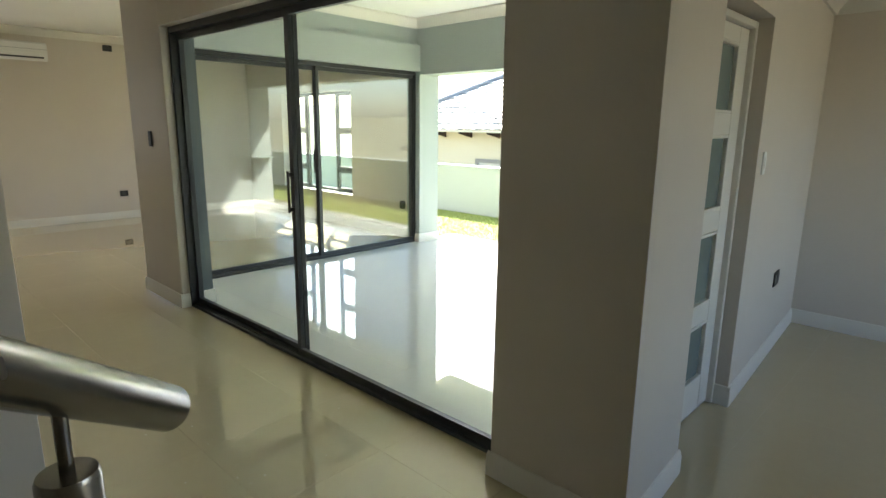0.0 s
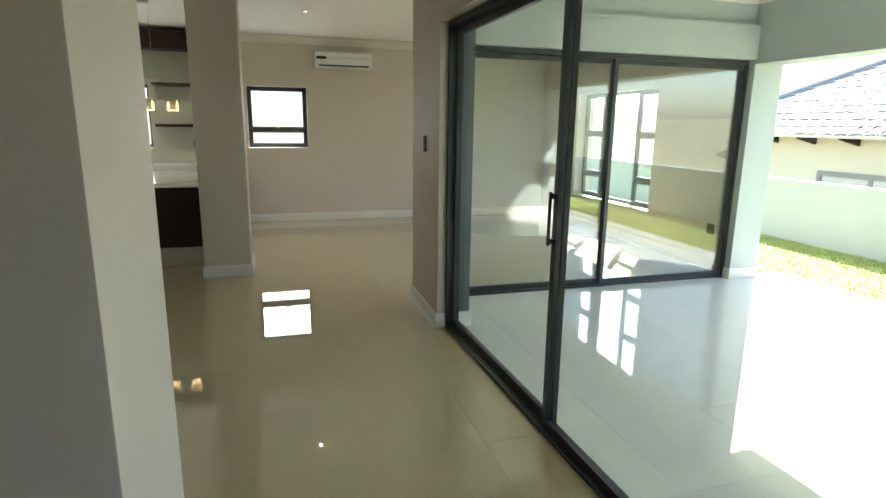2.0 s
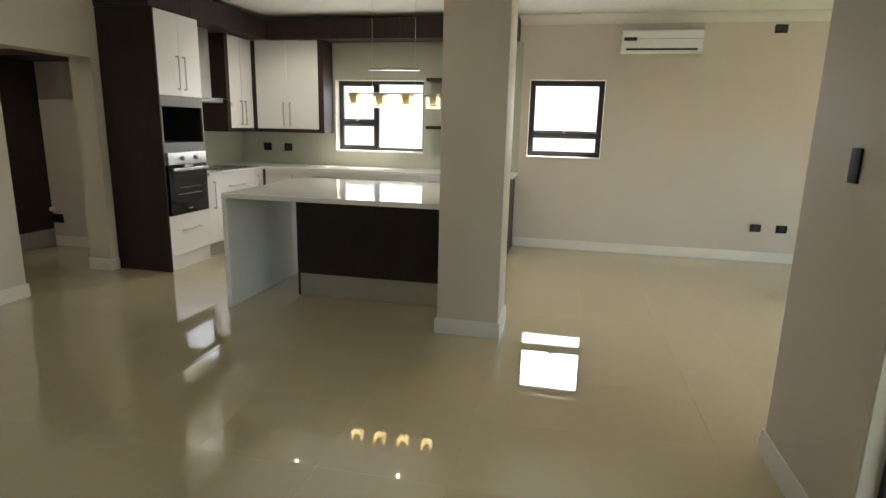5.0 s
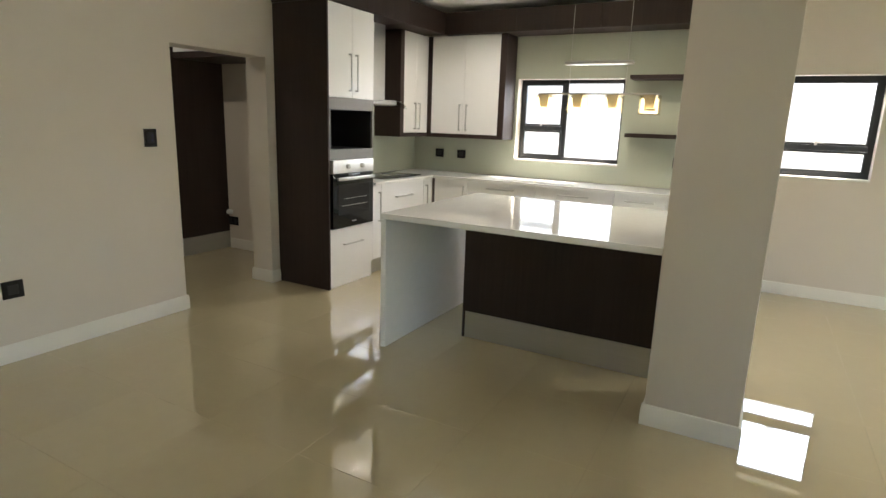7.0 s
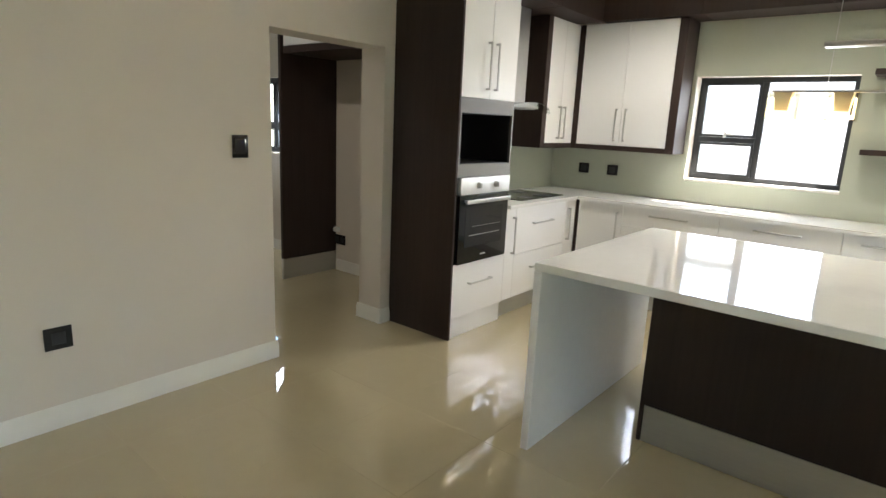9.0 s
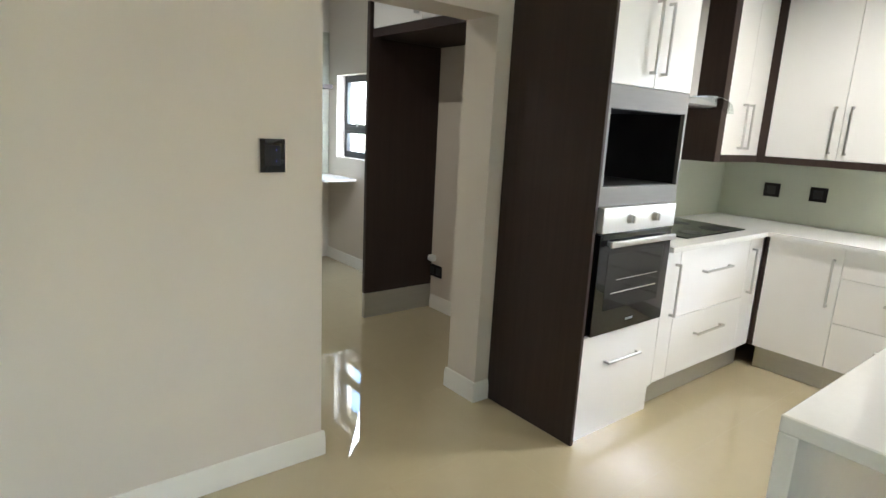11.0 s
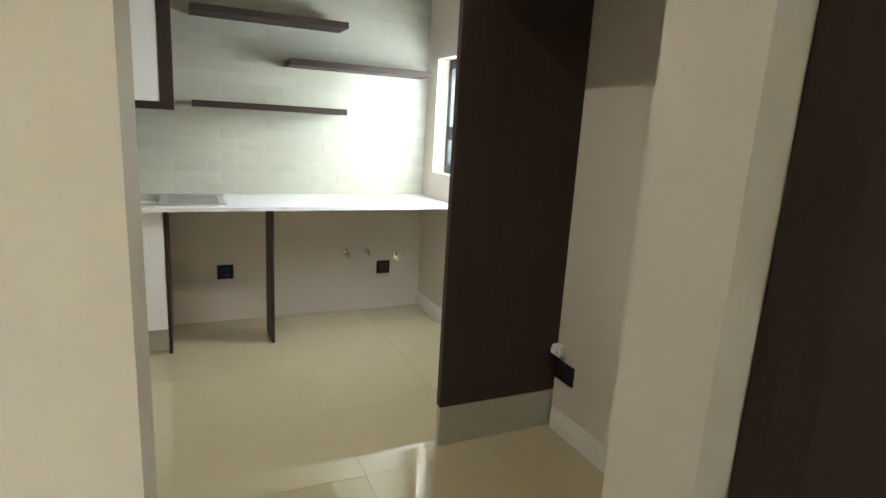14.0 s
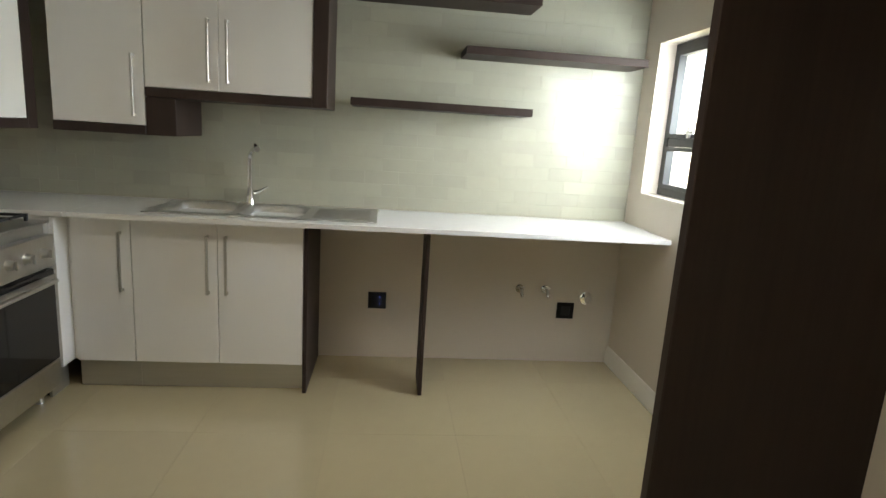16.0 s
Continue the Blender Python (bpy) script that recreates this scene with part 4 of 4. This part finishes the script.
cabinet("base_cabinet", "narrow white filler cabinet beside the gas stove", pose(-4.588, -6.43, 0, 0, 0, 90), 0.15, 0.56, ZP, ZC - 0.005, [(0, 0.15, ZP, ZC - 0.005, "-")], plinth=1, group="scullery base cabinets")
for x, lab in ((-5.742, "dark wood end panel of the sink cabinet"), (-6.358, "dark wood divider under the scullery counter")):
    tagged(mesh_object("support_panel", boxes((x, x + 0.02, SB + 0.004 if x > -6 else -6.62, SF + 0.0, 0, ZC - 0.003), bevel=0.002), DARK), lab, "panel")
SINK = (-6.08, -4.94, -6.85, -6.37)
zt0, zt1 = ZC - 0.002, ZB - 0.008
hole = (SINK[0] + 0.02, SINK[1] - 0.02, SINK[2] + 0.02, SINK[3] - 0.02)
tagged(mesh_object("worktop", ringed("z", (SW_X + 0.003, -4.63, SB + 0.003, SF + 0.09), hole, zt0, zt1), STONE), "white quartz counter with an inset steel sink", "worktop")
tagged(mesh_object("worktop", boxes((-4.629, SE_X - 0.003, SB + 0.003, -6.275, zt0, zt1)), STONE), "white quartz corner piece of the counter beside the stove", "worktop")


def sink():
    ob = thing("kitchen_sink", "stainless steel double sink with grooved drainer", "sink", pose(-5.3, -6.6, zt1))
    x0, x1, y0, y1 = SINK
    z = zt1 + 0.001
    b1, b2 = (x1 - 0.40, x1 - 0.06), (x1 - 0.76, x1 - 0.44)
    ya, yb = y0 + 0.07, y1 - 0.05
    part("rim", boxes((x0, x1, y0, ya, z, z + 0.006), (x0, x1, yb, y1, z, z + 0.006), (b1[1], x1, ya, yb, z, z + 0.006), (b2[1], b1[0], ya, yb, z, z + 0.006),
                      (x0, b2[0], ya, yb, z, z + 0.004)), SATIN, ob)
    for a, b in (b1, b2):
        bm = bmesh.new()
        levels = [(0, 0.0), (0.012, -0.02), (0.03, -0.15), (0.07, -0.17)]
        rings = []
        for inset, dz in levels:
            r = 0.06
            ring = []
            for cx, cy, a0 in ((b - inset - r, yb - inset - r, 0), (a + inset + r, yb - inset - r, 90), (a + inset + r, ya + inset + r, 180), (b - inset - r, ya + inset + r, 270)):
                for k in range(5):
                    t = radians(a0 + k * 22.5)
                    ring.append(bm.verts.new((cx + r * math.cos(t), cy + r * math.sin(t), z + 0.005 + dz)))
            rings.append(ring)
        for r0, r1 in zip(rings, rings[1:]):
            for k in range(len(r0)):
                bm.faces.new((r0[k], r1[k], r1[(k + 1) % len(r0)], r0[(k + 1) % len(r0)]))
        bm.faces.new(rings[-1])
        basin = part("basin", bm, SATIN, ob, "rounded steel basin")
        part("drain", tube([((a + b) / 2, (ya + yb) / 2, z - 0.165), ((a + b) / 2, (ya + yb) / 2, z - 0.160)], 0.04, 20), CHROME, basin)
    for k in range(9):
        y = ya + 0.02 + k * (yb - ya - 0.04) / 8
        part("drainer_rib", boxes((x0 + 0.04, b2[0] - 0.05, y - 0.006, y + 0.006, z + 0.003, z + 0.009), bevel=0.0025), SATIN, ob)
    return ob


sink()
mixer_tap(-5.355, -6.81, zt1 + 0.006, 30, "chrome lever mixer tap behind the sink", 0.33)

wall_cabinet("white gloss wall cabinet with two doors over the sink", pose(-5.733, -6.50, 0), 0.80, 0.395, 1.53, 2.6,
             [(0, 0.45, 1.53, 2.6, "Rb"), (0.45, 0.80, 1.53, 2.6, "Lb")], sides=(1, 0), group="scullery wall cabinets")
wall_cabinet("white gloss corner wall cabinet with one door, hung lower", pose(-4.93, -6.50, 0), 0.43, 0.395, 1.345, 2.6,
             [(0.0, 0.43, 1.345, 2.6, "Lb")], sides=(0, 0), group="scullery wall cabinets")
tagged(mesh_object("cabinet_step", boxes((-5.075, -4.933, SB + 0.012, -6.50, 1.30, 1.4835), bevel=0.002), DARK), "dark wood step block under the wall cabinet", "panel")
wall_cabinet("white gloss wall cabinet beside the corner over the stove", pose(-4.43, -6.42, 0, 0, 0, 90), 0.8, 0.452, 1.345, 2.6,
             [(0.0, 0.4, 1.345, 2.6, "-"), (0.4, 0.8, 1.345, 2.6, "-")], sides=(1, 0), group="scullery wall cabinets")
floating_shelf(pose(-6.893, SB + 0.008, 1.557), 0.98, 0.26)
floating_shelf(pose(-7.51, SB + 0.008, 1.86), 1.00, 0.26)
floating_shelf(pose(-6.893, SB + 0.008, 2.125), 0.98, 0.26)


def gas_stove():
    ob = thing("gas_stove", "stainless steel freestanding gas stove with oven", "stove", pose(-4.58, -6.27, 0, 0, 0, 90))
    w, d = 0.90, 0.58
    part("body", boxes((0, w, -d, -0.03, 0.08, 0.88), bevel=0.004), SATIN, ob, here=True)
    part("control_panel", boxes((0, w, -0.03, 0.012, 0.68, 0.83), bevel=0.008, seg=3), STEEL, ob, "brushed steel control panel", here=True)
    door = part("oven_door", boxes((0.005, w - 0.005, -0.03, 0.006, 0.22, 0.665), bevel=0.004), BLACK, ob, "black glass oven door", here=True)
    part("door_trim", boxes((0.005, w - 0.005, 0.0065, 0.010, 0.60, 0.64), bevel=0.001), STEEL, door, here=True)
    part("door_handle", tube([(0.06, 0.045, 0.62), (w - 0.06, 0.045, 0.62)], 0.011, 16), SATIN, door, here=True)
    part("warming_drawer", boxes((0.005, w - 0.005, -0.03, 0.006, 0.085, 0.215), bevel=0.004), STEEL, ob, here=True)
    for k in range(7):
        x = 0.09 + k * 0.12
        kn = part("knob", tube([(x, 0.012, 0.755), (x, 0.018, 0.755), (x, 0.042, 0.755)], [0.026, 0.022, 0.02], 20), SATIN, ob, "steel control knob", here=True)
        part("grip", boxes((x - 0.005, x + 0.005, 0.042, 0.054, 0.735, 0.775), bevel=0.002), SATIN, kn, here=True)
    part("hob_plate", boxes((0.0, w, -d, 0.0, 0.881, 0.893), bevel=0.003), SATIN, ob, here=True)
    for x in (0.17, 0.45, 0.73):
        items = []
        for q in (-0.11, 0.0, 0.11):
            items.append((x + q - 0.005, x + q + 0.005, -d + 0.05, -0.06, 0.915, 0.927))
        for q in (-d + 0.05, -d / 2, -0.07):
            items.append((x - 0.125, x + 0.125, q - 0.005, q + 0.005, 0.9155, 0.9265))
        for a in (-0.12, 0.11):
            for b in (-d + 0.05, -0.075):
                items.append((x + a, x + a + 0.012, b, b + 0.012, 0.8935, 0.916))
        part("pan_support", boxes(*items), IRON, ob, "black cast iron pan support", here=True)
        for y in (-d * 0.72, -d * 0.30):
            part("burner", tube([(x, y, 0.893), (x, y, 0.905), (x, y, 0.911)], [0.045, 0.045, 0.03], 20), IRON, ob, here=True)
    for x in (0.05, w - 0.05):
        for y in (-0.08, -d + 0.06):
            part("leg", tube([(x, y, 0), (x, y, 0.082)], 0.018, 14), SATIN, ob, here=True)
    return ob


gas_stove()


def fridge_niche():
    ob = thing("fridge_panel", "tall dark wood panel with steel kickboard beside the fridge space", "panel", pose(-7.2, -4.87, 0))
    part("board", boxes((SW_X + 0.02, -6.88, -4.90, -4.862, 0.200, 2.74), bevel=0.003), DARK, ob)
    part("kickboard", boxes((SW_X + 0.02, -6.882, -4.898, -4.864, 0.0, 0.198), bevel=0.003), PLINTH, ob, "brushed aluminium kickboard")
    return ob


fridge_niche()
wall_cabinet("white gloss cabinet with two doors over the fridge space", pose(-6.90, KS - T - 0.085, 0, 0, 0, -90), 1.17, 0.60, 2.15, 2.74,
             [(0, 0.585, 2.15, 2.74, "Rb"), (0.585, 1.17, 2.15, 2.74, "Lb")], sides=(1, 0), group="scullery wall cabinets", drop=0.06)

wall_plate("black double socket under the counter with blue lights", pose(-6.092, SB, 0.370), 0.11, 0.105, "switch")
wall_plate("black wall socket under the counter", pose(-7.283, SB, 0.345), 0.11, 0.105, "socket")
wall_plate("black wall socket low in the fridge space", pose(SN_X, -4.79, 0.325, 0, 0, -90), 0.16, 0.10, "socket")


def wall_plug():
    ob = thing("plug", "white plastic plug cover in the fridge space", "plug", pose(SN_X, -4.825, 0.425, 0, 0, -90))
    part("body", boxes((-0.03, 0.03, 0.0, 0.04, -0.02, 0.03), bevel=0.006, seg=2), PLASTIC, ob, here=True)
    part("cap", boxes((-0.02, 0.02, 0.04, 0.055, -0.012, 0.02), bevel=0.004), PLASTIC, ob, here=True)
    return ob


wall_plug()


def washing_tap(x):
    ob = thing("washing_machine_tap", "small brass and chrome stop tap under the counter", "tap", pose(x, SB, 0.48), "washing machine taps")
    part("flange", tube([(0, 0.0, 0), (0, 0.008, 0)], 0.027, 18), CHROME, ob, here=True)
    part("body", tube([(0, 0.008, 0), (0, 0.06, 0), (0, 0.075, -0.015), (0, 0.085, -0.035)], [0.012, 0.012, 0.012, 0.010], 14), CHROME, ob, here=True)
    part("lever", boxes((-0.025, 0.025, 0.04, 0.05, 0.012, 0.022), bevel=0.003), CHROME, ob, here=True)
    return ob


washing_tap(-6.976)
washing_tap(-7.14)
waste = thing("waste_outlet", "round chrome waste outlet on the wall", "outlet", pose(-7.41, SB, 0.43))
part("flange", tube([(0, 0.0, 0), (0, 0.006, 0), (0, 0.012, 0)], [0.042, 0.04, 0.03], 24), CHROME, waste, here=True)
part("spout", tube([(0, 0.012, 0), (0, 0.04, 0)], 0.02, 18), CHROME, waste, here=True)

# ---- outdoors ----
def ground():
    bm = bmesh.new()
    xs = [-900, -300, -100, -40, -20, -11, 8, 20, 60, 200, 900]
    ys = [-400, -100, -20, 8.2, 10, 16, 40, 120, 300, 900]
    rows = []
    for y in ys:
        row = []
        for x in xs:
            r = math.hypot(x, y)
            z = -0.35
            if y > 9:
                z = -1.6
            if r > 250:
                z = -2 + 30 * (noise.noise((x * 0.004, y * 0.004, 3.0)) + 0.6) * min(1, (r - 250) / 400)
            row.append(bm.verts.new((x, y, z)))
        rows.append(row)
    for a, b in zip(rows, rows[1:]):
        for i in range(len(xs) - 1):
            bm.faces.new((a[i], a[i + 1], b[i + 1], b[i]))
    structure("ground", bm, EARTH, "dry veld ground that runs to low hills", "ground")


ground()


def lawn():
    rng = random.Random(5)
    bm = boxes((-12, 6, 6.2, 8.05, -0.34, -0.05))
    structure("lawn", bm, GRASS, "bright green lawn beside the patio", "lawn")
    verts, faces = [], []
    for _ in range(26000):
        x, y = rng.uniform(-7.5, 0.5), rng.uniform(6.2, 8.04)
        h, a, w = rng.uniform(0.012, 0.032), rng.uniform(0, math.tau), rng.uniform(0.003, 0.006)
        lx, ly = rng.uniform(-0.02, 0.02), rng.uniform(-0.02, 0.02)
        k = len(verts)
        verts += [(x - w * math.cos(a), y - w * math.sin(a), -0.05), (x + w * math.cos(a), y + w * math.sin(a), -0.05), (x + lx, y + ly, -0.05 + h)]
        faces.append((k, k + 1, k + 2))
    me = bpy.data.meshes.new("grass")
    me.from_pydata(verts, [], faces)
    me.materials.append(GRASS)
    tagged(new("grass", me), "short bright green grass blades of the lawn", "grass", kind="stuff")


lawn()
structure("patio_edge", boxes((-4.9, 0.2, 5.78, 6.2, -0.3, -0.012)), GROUT, "concrete edge under the patio tiles", "slab")
structure("garden_wall", boxes((-14, 8, 8.05, 8.25, -0.3, 0.78), (-14, 8, 8.03, 8.27, 0.78, 0.82)), OUTWALL, "low blue-grey rendered garden wall", "wall")
structure("neighbour_wall", boxes((-12.3, -12.05, -4.4, 3.6, -0.3, 2.45)), PALE, "tall pale rendered side wall of the next house", "wall")


def tiled_slope(name, corners, rows, per_row, mat, parent):
    """Overlapping tiles between a bottom edge (a, b) and a top edge (d, c)."""
    a, b, c, d = (Vector(p) for p in corners)
    nrm = (b - a).cross(d - a).normalized()
    if nrm.z < 0:
        nrm = -nrm
    verts, faces = [], []
    for i in range(rows):
        u0, u1 = i / rows, min(1, (i + 1.12) / rows)
        l0, r0, l1, r1 = a.lerp(d, u0), b.lerp(c, u0), a.lerp(d, u1), b.lerp(c, u1)
        count = max(2, round(per_row * (r0 - l0).length / (b - a).length))
        for j in range(count):
            s0, s1 = j / count + 0.004, (j + 1) / count - 0.004
            p, q, r, s = l0.lerp(r0, s0), l0.lerp(r0, s1), l1.lerp(r1, s1), l1.lerp(r1, s0)
            k = len(verts)
            lift = nrm * 0.05
            verts += [p + lift, q + lift, r + nrm * 0.01, s + nrm * 0.01, p, q]
            faces += [(k, k + 1, k + 2, k + 3), (k + 4, k + 5, k + 1, k)]
    me = bpy.data.meshes.new(name)
    me.from_pydata([tuple(v) for v in verts], [], faces)
    me.materials.append(mat)
    ob = new(name, me)
    ob.parent = parent
    ob.matrix_parent_inverse = parent.matrix_basis.inverted()
    return ob


def neighbour_house(x, y, eave, w, d, rise, label):
    ob = thing("house", label, "house", pose(x, y, -1.7))
    gx0, gx1, gy0, gy1 = x - w / 2, x + w / 2, y, y + d
    part("wall", boxes((gx0, gx1, gy0, gy1, -1.7, eave - 0.05)), HOUSE, ob, "cream rendered wall")
    o = 0.7
    e0, e1, f0, f1 = gx0 - o, gx1 + o, gy0 - o, gy1 + o
    m = min(w, d) / 2 + o
    ra, rb = (e0 + m, (f0 + f1) / 2, eave + rise), (e1 - m, (f0 + f1) / 2, eave + rise)
    roof = part("roof", boxes((e0, e1, f0, f1, eave - 0.08, eave - 0.02)), HOUSE, ob, "eaves board")
    for nm, cs, rows, per in (("roof_tiles", ((e0, f0, eave), (e1, f0, eave), rb, ra), 15, 34), ("roof_tiles", ((e1, f0, eave), (e1, f1, eave), rb, rb), 15, 26),
                              ("roof_tiles", ((e0, f1, eave), (e0, f0, eave), ra, ra), 15, 26), ("roof_tiles", ((e1, f1, eave), (e0, f1, eave), ra, rb), 15, 34)):
        t = tiled_slope(nm, cs, rows, per, ROOF, ob)
        tagged(t, "grey concrete roof tiles in courses", kind="stuff")
    for cs in (((e0, f0, eave), ra), ((e1, f0, eave), rb), (ra, rb)):
        part("ridge", tube([Vector(cs[0]) + Vector((0, 0, 0.06)), Vector(cs[1]) + Vector((0, 0, 0.06))], 0.09, 10), ROOF, ob)
    xx = e0 + 0.6
    while xx < e1:
        bm = boxes((xx - 0.04, xx + 0.04, f0 + 0.1, gy0 + 0.01, eave - 0.26, eave - 0.08))
        for v in bm.verts:
            if v.co.z < eave - 0.2 and v.co.y < f0 + 0.2:
                v.co.z += 0.14
        part("rafter_end", bm, DARK, ob, "dark wood rafter end")
        xx += 1.15
    for wx, half in ((x - 0.54, 1.38), (x + 4.2, 0.75)):
        wz, top = eave - 1.85, 0.95
        f = part("window", boxes((wx - half, wx + half, gy0 - 0.06, gy0, wz, wz + 0.12), (wx - half, wx + half, gy0 - 0.06, gy0, wz + top - 0.12, wz + top),
                                 (wx - half, wx - half + 0.12, gy0 - 0.06, gy0, wz + 0.12, wz + top - 0.12), (wx + half - 0.12, wx + half, gy0 - 0.06, gy0, wz + 0.12, wz + top - 0.12),
                                 (wx - 0.05, wx + 0.05, gy0 - 0.05, gy0, wz + 0.12, wz + top - 0.12)), TAUPE, ob, "taupe window frame")
        for a, b in ((wx - half + 0.12, wx - 0.05), (wx + 0.05, wx + half - 0.12)):
            part("window_pane", boxes((a, b, gy0 - 0.02, gy0 - 0.004, wz + 0.12, wz + top - 0.12)), BLIND, f, "pale blind behind the glass")
    return ob


neighbour_house(-9.2, 14.2, 1.42, 11.0, 8.0, 2.6, "cream single-storey house with grey tiled hip roof")
neighbour_house(16, 30, -0.2, 11.0, 8.0, 2.4, "cream house with grey tiled roof farther off")


# ---- tiles ----
def tile_field(parent, mat, x0, x1, y0, y1, px, py, s=0.6, near=None):
    """Square floor tiles on a grid whose joints pass through px, py; nearest ones single, the rest joined."""
    shared, rest = {}, bmesh.new()
    gap, t = 0.0004, 0.012
    i0, i1 = math.floor((x0 - px) / s), math.ceil((x1 - px) / s)
    j0, j1 = math.floor((y0 - py) / s), math.ceil((y1 - py) / s)
    count = 0
    for i in range(i0, i1):
        for j in range(j0, j1):
            a, b = max(px + i * s, x0), min(px + (i + 1) * s, x1)
            c, d = max(py + j * s, y0), min(py + (j + 1) * s, y1)
            if b - a < 0.01 or d - c < 0.01:
                continue
            if near and near(0.5 * (a + b), 0.5 * (c + d)):
                key = (round(b - a, 3), round(d - c, 3))
                if key not in shared:
                    hx, hy = (b - a) / 2 - gap, (d - c) / 2 - gap
                    me = bpy.data.meshes.new("floor_tile")
                    e = 0.0004
                    v = [(-hx, -hy, -t), (hx, -hy, -t), (hx, hy, -t), (-hx, hy, -t), (-hx, -hy, -e), (hx, -hy, -e), (hx, hy, -e), (-hx, hy, -e),
                         (-hx + e, -hy + e, 0), (hx - e, -hy + e, 0), (hx - e, hy - e, 0), (-hx + e, hy - e, 0)]
                    f = [(8, 9, 10, 11)] + [(k, (k + 1) % 4, 4 + (k + 1) % 4, 4 + k) for k in range(4)] + [(4 + k, 4 + (k + 1) % 4, 8 + (k + 1) % 4, 8 + k) for k in range(4)]
                    me.from_pydata(v, [], f)
                    me.materials.append(mat)
                    shared[key] = me
                ob = new("floor_tile", shared[key])
                ob.parent = parent
                ob.location = (0.5 * (a + b), 0.5 * (c + d), 0)
                count += 1
            else:
                v = [rest.verts.new(p) for p in ((a + gap, c + gap, 0), (b - gap, c + gap, 0), (b - gap, d - gap, 0), (a + gap, d - gap, 0))]
                rest.faces.new(v)
    if len(rest.verts):
        ob = mesh_object("floor_tiles", rest, mat, smooth=False)
        ob.parent = parent
        tagged(ob, kind="stuff")
    return count


floor = structure("floor", boxes((XW, XE, KS - T, 5.5, -0.2, -0.0035), (SW_X, SE_X, SB, KS - T, -0.2, -0.0035), (-0.17, XE, 5.5, 6.3, -0.2, -0.0035)), GROUT, "glossy cream porcelain tile floor", "floor")
near_path = lambda x, y: -6.6 < x < 0.6 and -3.0 < y < 2.2
near_scullery = lambda x, y: -7.5 < x < -4.3
tile_field(floor, TILE, XW, -0.18, KS - T, 2.24, -5.9, 1.235, near=near_path)
tile_field(floor, TILE, XW, -4.70, 2.24, 5.5, -5.9, 1.235)
tile_field(floor, TILE, -0.18, XE, KS - T, 6.3, -5.9, 1.235)
tile_field(floor, TILE, SW_X, SE_X, SB, KS - T, -5.9, 1.235, near=near_scullery)
patio = structure("patio_floor", boxes((-4.70, -0.18, 2.24, 6.2, -0.2, -0.0033)), GROUT, "glossy pale patio tile floor", "floor")
tile_field(patio, TILE_OUT, -4.70, -0.18, 2.24, 6.2, -5.9, 2.525, near=lambda x, y: x < -1.5 and y < 6.0)


def brick_tiles():
    """Glazed brick-shaped tiles on the scullery's back wall, in stretcher bond."""
    wall = structure("tiled_splashback", boxes((SW_X + 0.001, SE_X - 0.001, SB + 0.0005, SB + 0.003, zt1 + 0.002, 2.4)), BRICK_GROUT, "grey-green glazed brick tile splashback", "splashback")
    rng = random.Random(3)
    w, h, t = 0.20, 0.075, 0.0032
    meshes = []
    for k in range(6):
        e, hx, hz = 0.0012, w / 2 - 0.0005, h / 2 - 0.0005
        tw = [rng.uniform(-0.0011, 0.0011) for _ in range(4)]
        v = [(-hx, 0, -hz), (hx, 0, -hz), (hx, 0, hz), (-hx, 0, hz), (-hx, t * 0.8, -hz), (hx, t * 0.8, -hz), (hx, t * 0.8, hz), (-hx, t * 0.8, hz),
             (-hx + e, t + tw[0], -hz + e), (hx - e, t + tw[1], -hz + e), (hx - e, t + tw[2], hz - e), (-hx + e, t + tw[3], hz - e)]
        f = [(8, 11, 10, 9)] + [(k2, 4 + k2, 4 + (k2 + 1) % 4, (k2 + 1) % 4) for k2 in range(4)] + [(4 + k2, 8 + k2, 8 + (k2 + 1) % 4, 4 + (k2 + 1) % 4) for k2 in range(4)]
        me = bpy.data.meshes.new("brick")
        me.from_pydata(v, [], f)
        me.materials.append(BRICK)
        meshes.append(me)
    row = 0
    z = zt1 + 0.003 + h / 2
    while z < 2.38:
        x = SW_X + 0.01 + w / 2 + (row % 2) * w / 2
        while x < SE_X - w / 2:
            if not (-5.66 < x < -4.4 and z > 1.6):
                ob = new("brick", meshes[rng.randrange(6)])
                ob.parent = wall
                ob.location = (x, SB + 0.0015, z)
            x += w
        z += h
        row += 1


brick_tiles()


def floor_specks():
    """Flakes of plaster and grit left on the hall floor."""
    rng = random.Random(11)
    bm = bmesh.new()
    for k in range(46):
        x, y, q = rng.uniform(-4.6, -1.2), rng.uniform(0.55, 1.95), rng.uniform(0.0012, 0.0034)
        n = rng.choice((4, 5, 6))
        a0 = rng.uniform(0, 6.28)
        ring = [(x + q * rng.uniform(0.6, 1.2) * math.cos(a0 + i * math.tau / n), y + q * rng.uniform(0.6, 1.2) * math.sin(a0 + i * math.tau / n)) for i in range(n)]
        low = [bm.verts.new((u, v, 0.0005)) for u, v in ring]
        top = bm.verts.new((x, y, 0.0005 + q * 0.6))
        for i in range(n):
            bm.faces.new((low[i], low[(i + 1) % n], top))
        bm.faces.new(low[::-1])
    tagged(mesh_object("plaster_specks", bm, WHITE, False), "tiny white plaster specks scattered on the floor", "debris", kind="stuff")


floor_specks()
